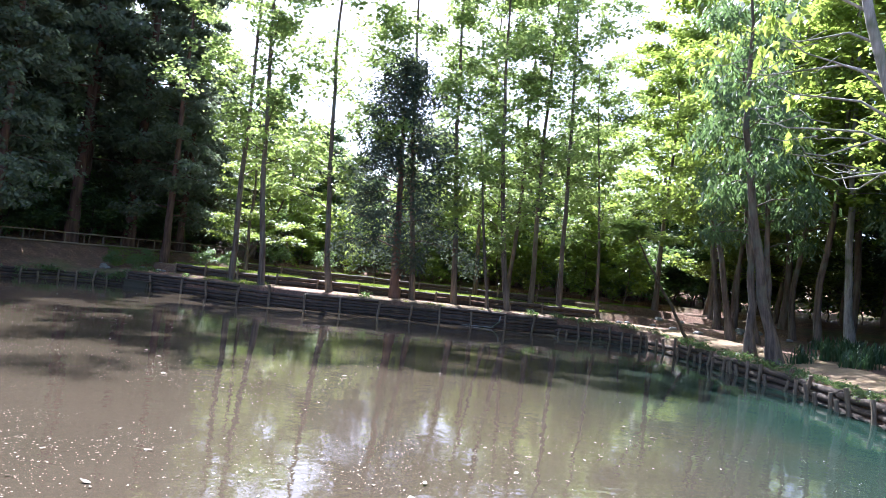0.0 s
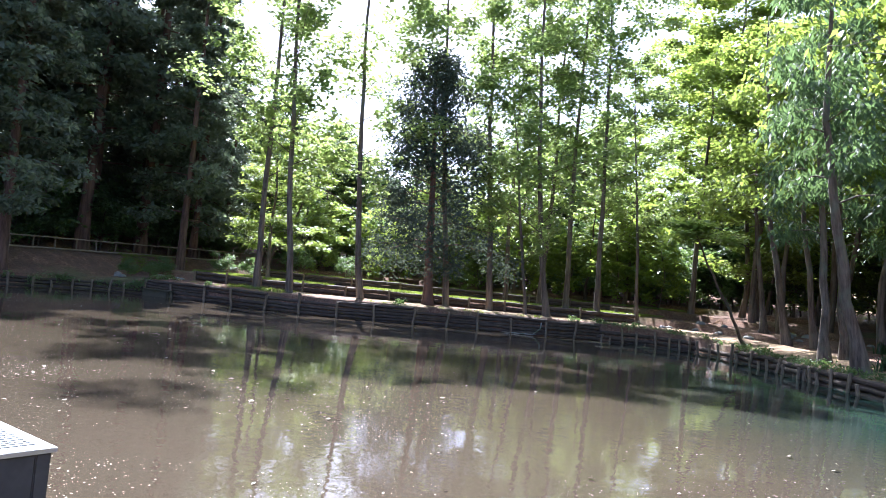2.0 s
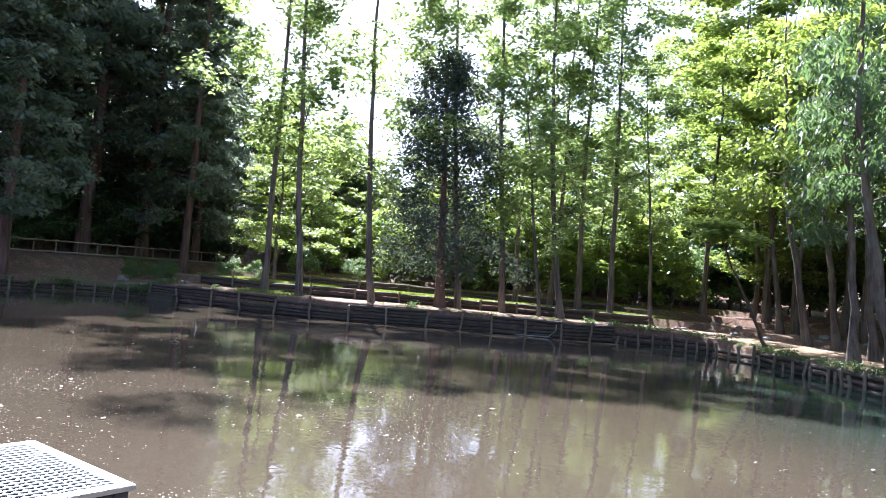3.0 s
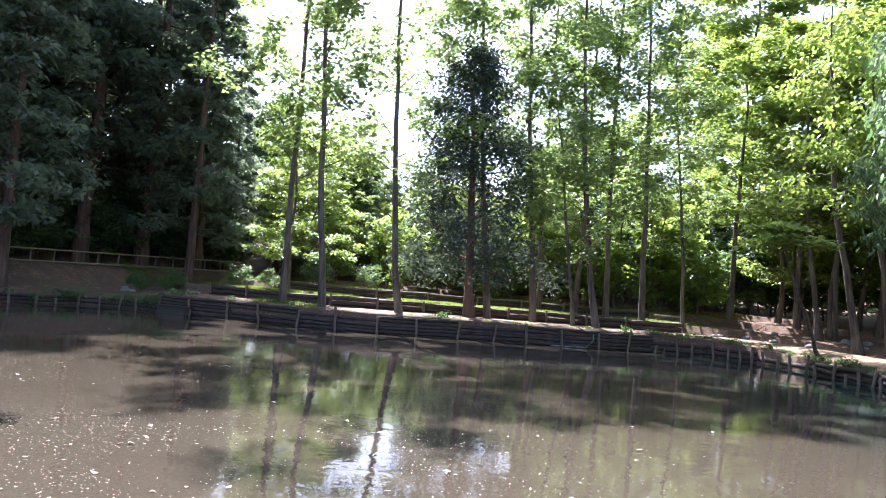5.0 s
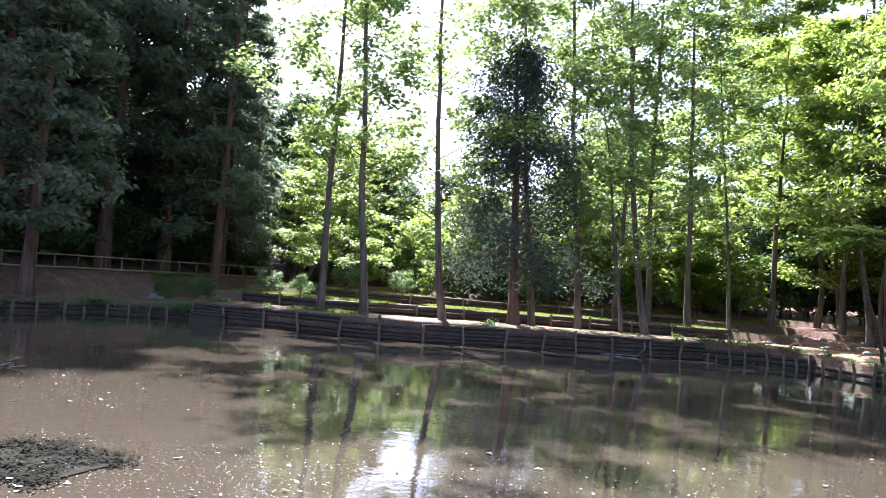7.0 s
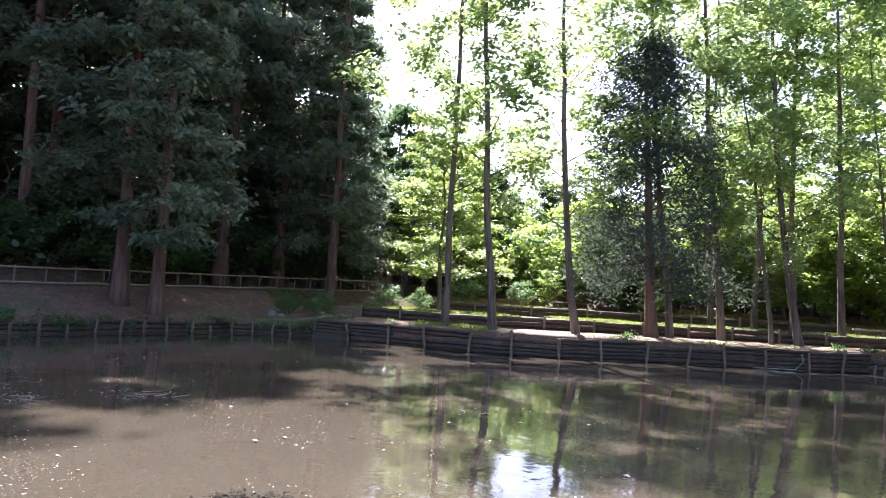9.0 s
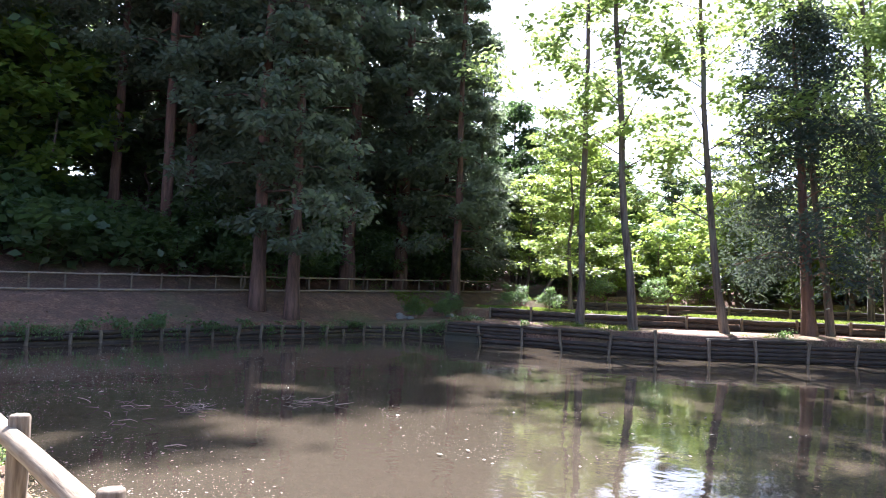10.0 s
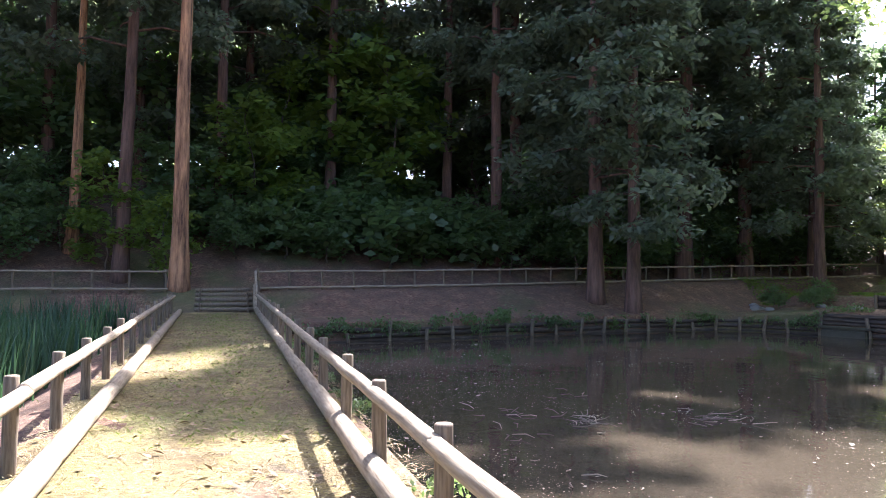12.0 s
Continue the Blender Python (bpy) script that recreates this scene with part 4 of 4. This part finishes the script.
for i, (x, y, n) in enumerate([(-25.3, 4.9, 22), (-24.9, 6.8, 20), (-26.2, 3.9, 8), (-24.9, 3.65, 6), (-20.6, 10.9, 3), (-27.4, 5.6, 5), (-23.2, 3.3, 4)]):
    twig_raft(x, y, 40 + i, n)


def slab():
    """Concrete sill where the side channel comes in."""
    p = thing("concrete_sill", "dark mossy concrete sill at the mouth of a side channel", "sill", at=pose(-35.4, 20.5, -0.62, 0, 0, 21))
    piece("block", box_mesh("block", 1.5, 0.7, 0.9, M_WETSILL, 0.06), p)
    piece("cap", box_mesh("cap", 1.7, 0.85, 0.07, M_WETSILL, 0.03), p, pose(0, 0.06, 0.903))


slab()


def boulders():
    rs = random.Random(8)
    for i in range(26):
        x, y = (rs.uniform(-41, -36.5), rs.uniform(20.2, 24.5)) if i < 10 else (rs.uniform(-16, -5), rs.uniform(36, 42))
        bm = bmesh.new()
        bmesh.ops.create_icosphere(bm, subdivisions=2, radius=rs.uniform(0.14, 0.32))
        for v in bm.verts:
            v.co *= 1 + 0.35 * noise.noise(v.co * 4 + Vector((i, 0, 0)))
            v.co.z *= 0.6
        me = bpy.data.meshes.new("boulder")
        bm.to_mesh(me)
        bm.free()
        me.materials.append(M_STONE)
        ob = tagged(new("boulder", me), "grey lichened stone half sunk in the bank", "stone", "stones on the bank")
        ob.matrix_basis = pose(x, y, ground_z(x, y) + 0.03, 0, 0, rs.uniform(0, 360))


boulders()


def bench():
    """Plank bench on two stumps."""
    b = thing("log_bench", "pale plank bench on two stumps between the trees", "bench", at=pose(-18.6, 38.6, ground_z(-18.6, 38.6), 0, 0, 20))
    piece("seat", box_mesh("seat", 1.5, 0.34, 0.07, M_RAIL, 0.015), b, pose(0, 0, 0.34))
    for s in (-0.5, 0.5):
        piece("stump", log_mesh("stump", 0.42, 0.13, M_POST, RND, 10, "z", 0.004), b, pose(s, 0, -0.08))


bench()


def drowned_branch():
    """Bare bent branch hanging from the bank into the water."""
    b = thing("bare_branch", "pale bare branch bent down into the water", "branch", at=pose(-20.3, 31.2, 0.0))
    pts = [(0.1, 0.5, 0.95), (0.55, 0.0, 0.75), (0.75, -0.45, 0.35), (0.55, -0.8, 0.05), (-0.4, -1.3, 0.03), (-1.3, -1.7, 0.02)]
    v, f = tube(pts, [0.045, 0.042, 0.038, 0.034, 0.026, 0.012], 7)
    piece("stem", mesh_of("stem", v, f, M_PALE_BARK), b)
    for k, d in ((3, (0.5, -0.5, 0.05)), (4, (0.3, -0.5, 0.12)), (4, (-0.5, 0.25, 0.06))):
        a = Vector(pts[k])
        v, f = tube([a, a + Vector(d) * 0.6, a + Vector(d)], [0.02, 0.015, 0.006], 5)
        piece("twig", mesh_of("twig", v, f, M_PALE_BARK), b)


drowned_branch()


# ---- small plants ----
def blade_tuft(name, label, seed, n, h, width, spread, material, bend=0.5):
    """A tuft of long arching blades."""
    rs = np.random.RandomState(seed)
    verts, faces = [], []
    for _ in range(n):
        a = rs.uniform(0, 6.28)
        p = Vector((rs.normal(0, spread), rs.normal(0, spread), -0.03))
        d = Vector((math.cos(a), math.sin(a), 0))
        s = Vector((-d.y, d.x, 0)) * width / 2
        l, b = h * rs.uniform(0.6, 1.15), bend * rs.uniform(0.3, 1.2)
        k = len(verts)
        for t, w in ((0, 1), (0.45, 0.9), (0.8, 0.55), (1, 0.05)):
            c = p + Vector((0, 0, l * (t - 0.35 * b * t * t))) + d * l * b * t * t * 0.7
            verts += [tuple(c - s * w), tuple(c + s * w)]
        faces += [(k + 2 * i, k + 2 * i + 1, k + 2 * i + 3, k + 2 * i + 2) for i in range(3)]
    ob = thing(name, label, "plant")
    tagged(piece("foliage", mesh_of("foliage", verts, faces, material), ob), kind="stuff")
    return ob


reed = blade_tuft("reed_clump", "tall green reeds growing in the marsh beside the causeway", 1, 70, 1.35, 0.035, 0.28, M_REED, 0.35)
put(reed, -30.0, -4.0)
rr = random.Random(4)
for i in range(110):
    x, y = rr.uniform(-40, -17), -3.0 - abs(rr.gauss(0, 2.8))
    plant(reed, x, y, None, rr.uniform(0.6, 1.1), rnd=rr)
iris = blade_tuft("iris_clump", "clump of broad bright green sword leaves on the bank", 2, 34, 0.75, 0.06, 0.16, M_REED, 0.7)
put(iris, -4.2, 31.2)
for i in range(34):
    plant(iris, -3.6 + rr.gauss(0, 1.4), 30.6 + rr.gauss(0, 1.9), None, rr.uniform(0.8, 1.3), rnd=rr)
tuft = blade_tuft("grass_tuft", "short bright grass tuft on the terrace", 3, 60, 0.22, 0.014, 0.16, M_GRASS, 0.8)
put(tuft, -30.6, 23.3)
for i in range(26):
    plant(tuft, -31.2 + rr.uniform(-1.6, 2.0), 23.0 + rr.uniform(-0.4, 0.8), None, rr.uniform(0.7, 1.3), rnd=rr)
wallplant = thing("waterside_plant", "leafy trailing green plant hanging over the log wall", "plant")
_rs = np.random.RandomState(44)
_v, _i = leaf_cloud([(_rs.normal(0, 0.25), _rs.normal(0, 0.16), 0.12 + _rs.uniform(-0.15, 0.15)) for _ in range(12)], 0.2, 14, 0.13, 0.09, _rs, 0.5, 0.5, 0.8)
tagged(piece("foliage", leaf_mesh("foliage", _v, _i, M_SHRUB), wallplant), kind="stuff")
put(wallplant, -38.6, 9.0)
for p in resample(WEST_LINE, 0.5):
    if rr.random() < 0.85:
        q = p + (p - CENTRE).normalized() * rr.uniform(-0.22, 0.2)
        plant(wallplant, q.x, q.y, None, rr.uniform(0.5, 1.0), rr.uniform(0.1, 0.42), rnd=rr)
for p in resample(EAST_LINE, 0.45):
    if rr.random() < 0.75:
        q = p + (p - CENTRE).normalized() * rr.uniform(0.05, 0.4)
        plant(wallplant, q.x, q.y, None, rr.uniform(0.35, 0.8), rnd=rr)
for p in resample(NORTH_LINE, 0.7):
    if rr.random() < 0.45:
        q = p + (p - CENTRE).normalized() * rr.uniform(0.1, 0.5)
        plant(tuft if rr.random() < 0.6 else wallplant, q.x, q.y, None, rr.uniform(0.4, 0.9), rnd=rr)
for i in range(16):
    plant(wallplant, rr.uniform(-39, -19), rr.uniform(1.1, 1.2), None, rr.uniform(0.2, 0.45), rnd=rr)


def terrace_grass():
    """Bright grass on the terraces."""
    rs = np.random.RandomState(6)
    c = []
    line = resample(SHORE[7:15], 0.12)
    for _ in range(9000):
        p = line[rs.randint(len(line))]
        w = (p - CENTRE).normalized()
        q = p + w * (rs.uniform(4.6, 8.8) if rs.uniform() < 0.75 else rs.uniform(9.3, 14))
        if noise.noise((q.x * 0.3, q.y * 0.3, 2.0)) > -0.15:
            c.append((q.x, q.y, ground_z(q.x, q.y) + 0.04))
    v, idx = leaf_cloud(c, 0.12, 4, 0.16, 0.03, rs, 0.2, -1.0, 0.2)
    tagged(new("terrace_grass", leaf_mesh("terrace_grass", v, idx, M_GRASS)), "short bright green grass on the terraces", "grass", kind="stuff")


terrace_grass()


def path_grass():
    """Loose straw and blades on the causeway."""
    rs = np.random.RandomState(16)
    n = 42000
    x, y = rs.uniform(-40, -15, n), rs.uniform(-1.85, 1.15, n)
    c = np.stack([x, y, np.full(n, CAUSEWAY_Z + 0.045)], 1)
    v, idx = leaf_cloud(c, 0.05, 1, 0.10, 0.006, rs, 0.75, -0.15, 0.1)
    tagged(new("straw", leaf_mesh("straw", v, idx, M_STRAWBLADE)), "loose dry straw lying on the path", "straw", kind="stuff")
    m = 5000
    c = np.stack([rs.uniform(-40, -22, m), rs.normal(-0.2, 0.5, m), np.full(m, CAUSEWAY_Z + 0.04)], 1)
    v, idx = leaf_cloud(c, 0.05, 1, 0.08, 0.008, rs, 0.3, -0.9, 0.1)
    tagged(new("path_grass", leaf_mesh("path_grass", v, idx, M_GRASS)), "thin green grass growing on the path", "grass", kind="stuff")


def leaf_litter():
    """Dead leaves on the banks."""
    rs = np.random.RandomState(26)
    c = []
    for _ in range(16000):
        if rs.uniform() < 0.5:
            y = rs.uniform(-1, 34)
            x = rs.uniform(float(fence_x(y)) - 7, -38.9)
        else:
            p = SHORE_FINE[rs.randint(len(SHORE_FINE))]
            if p.y < 19:
                continue
            q = p + (p - CENTRE).normalized() * rs.uniform(0.2, 13)
            x, y = q.x, q.y
        c.append((x, y, ground_z(x, y) + 0.02))
    for _ in range(1200):
        x, y = rs.uniform(-41, -15), rs.uniform(-1.9, 1.1)
        c.append((x, y, CAUSEWAY_Z + 0.055))
    v, idx = leaf_cloud(c, 0.1, 1, 0.10, 0.055, rs, 0.85, 0.0, 0.1)
    tagged(new("leaf_litter", leaf_mesh("leaf_litter", v, idx, M_DEADLEAF)), "brown dead leaves scattered over the banks", "leaves", kind="stuff")


M_STRAWBLADE = plain_mat("straw_blade", (0.26, 0.19, 0.08), (0.58, 0.46, 0.22), 4)
path_grass()
leaf_litter()
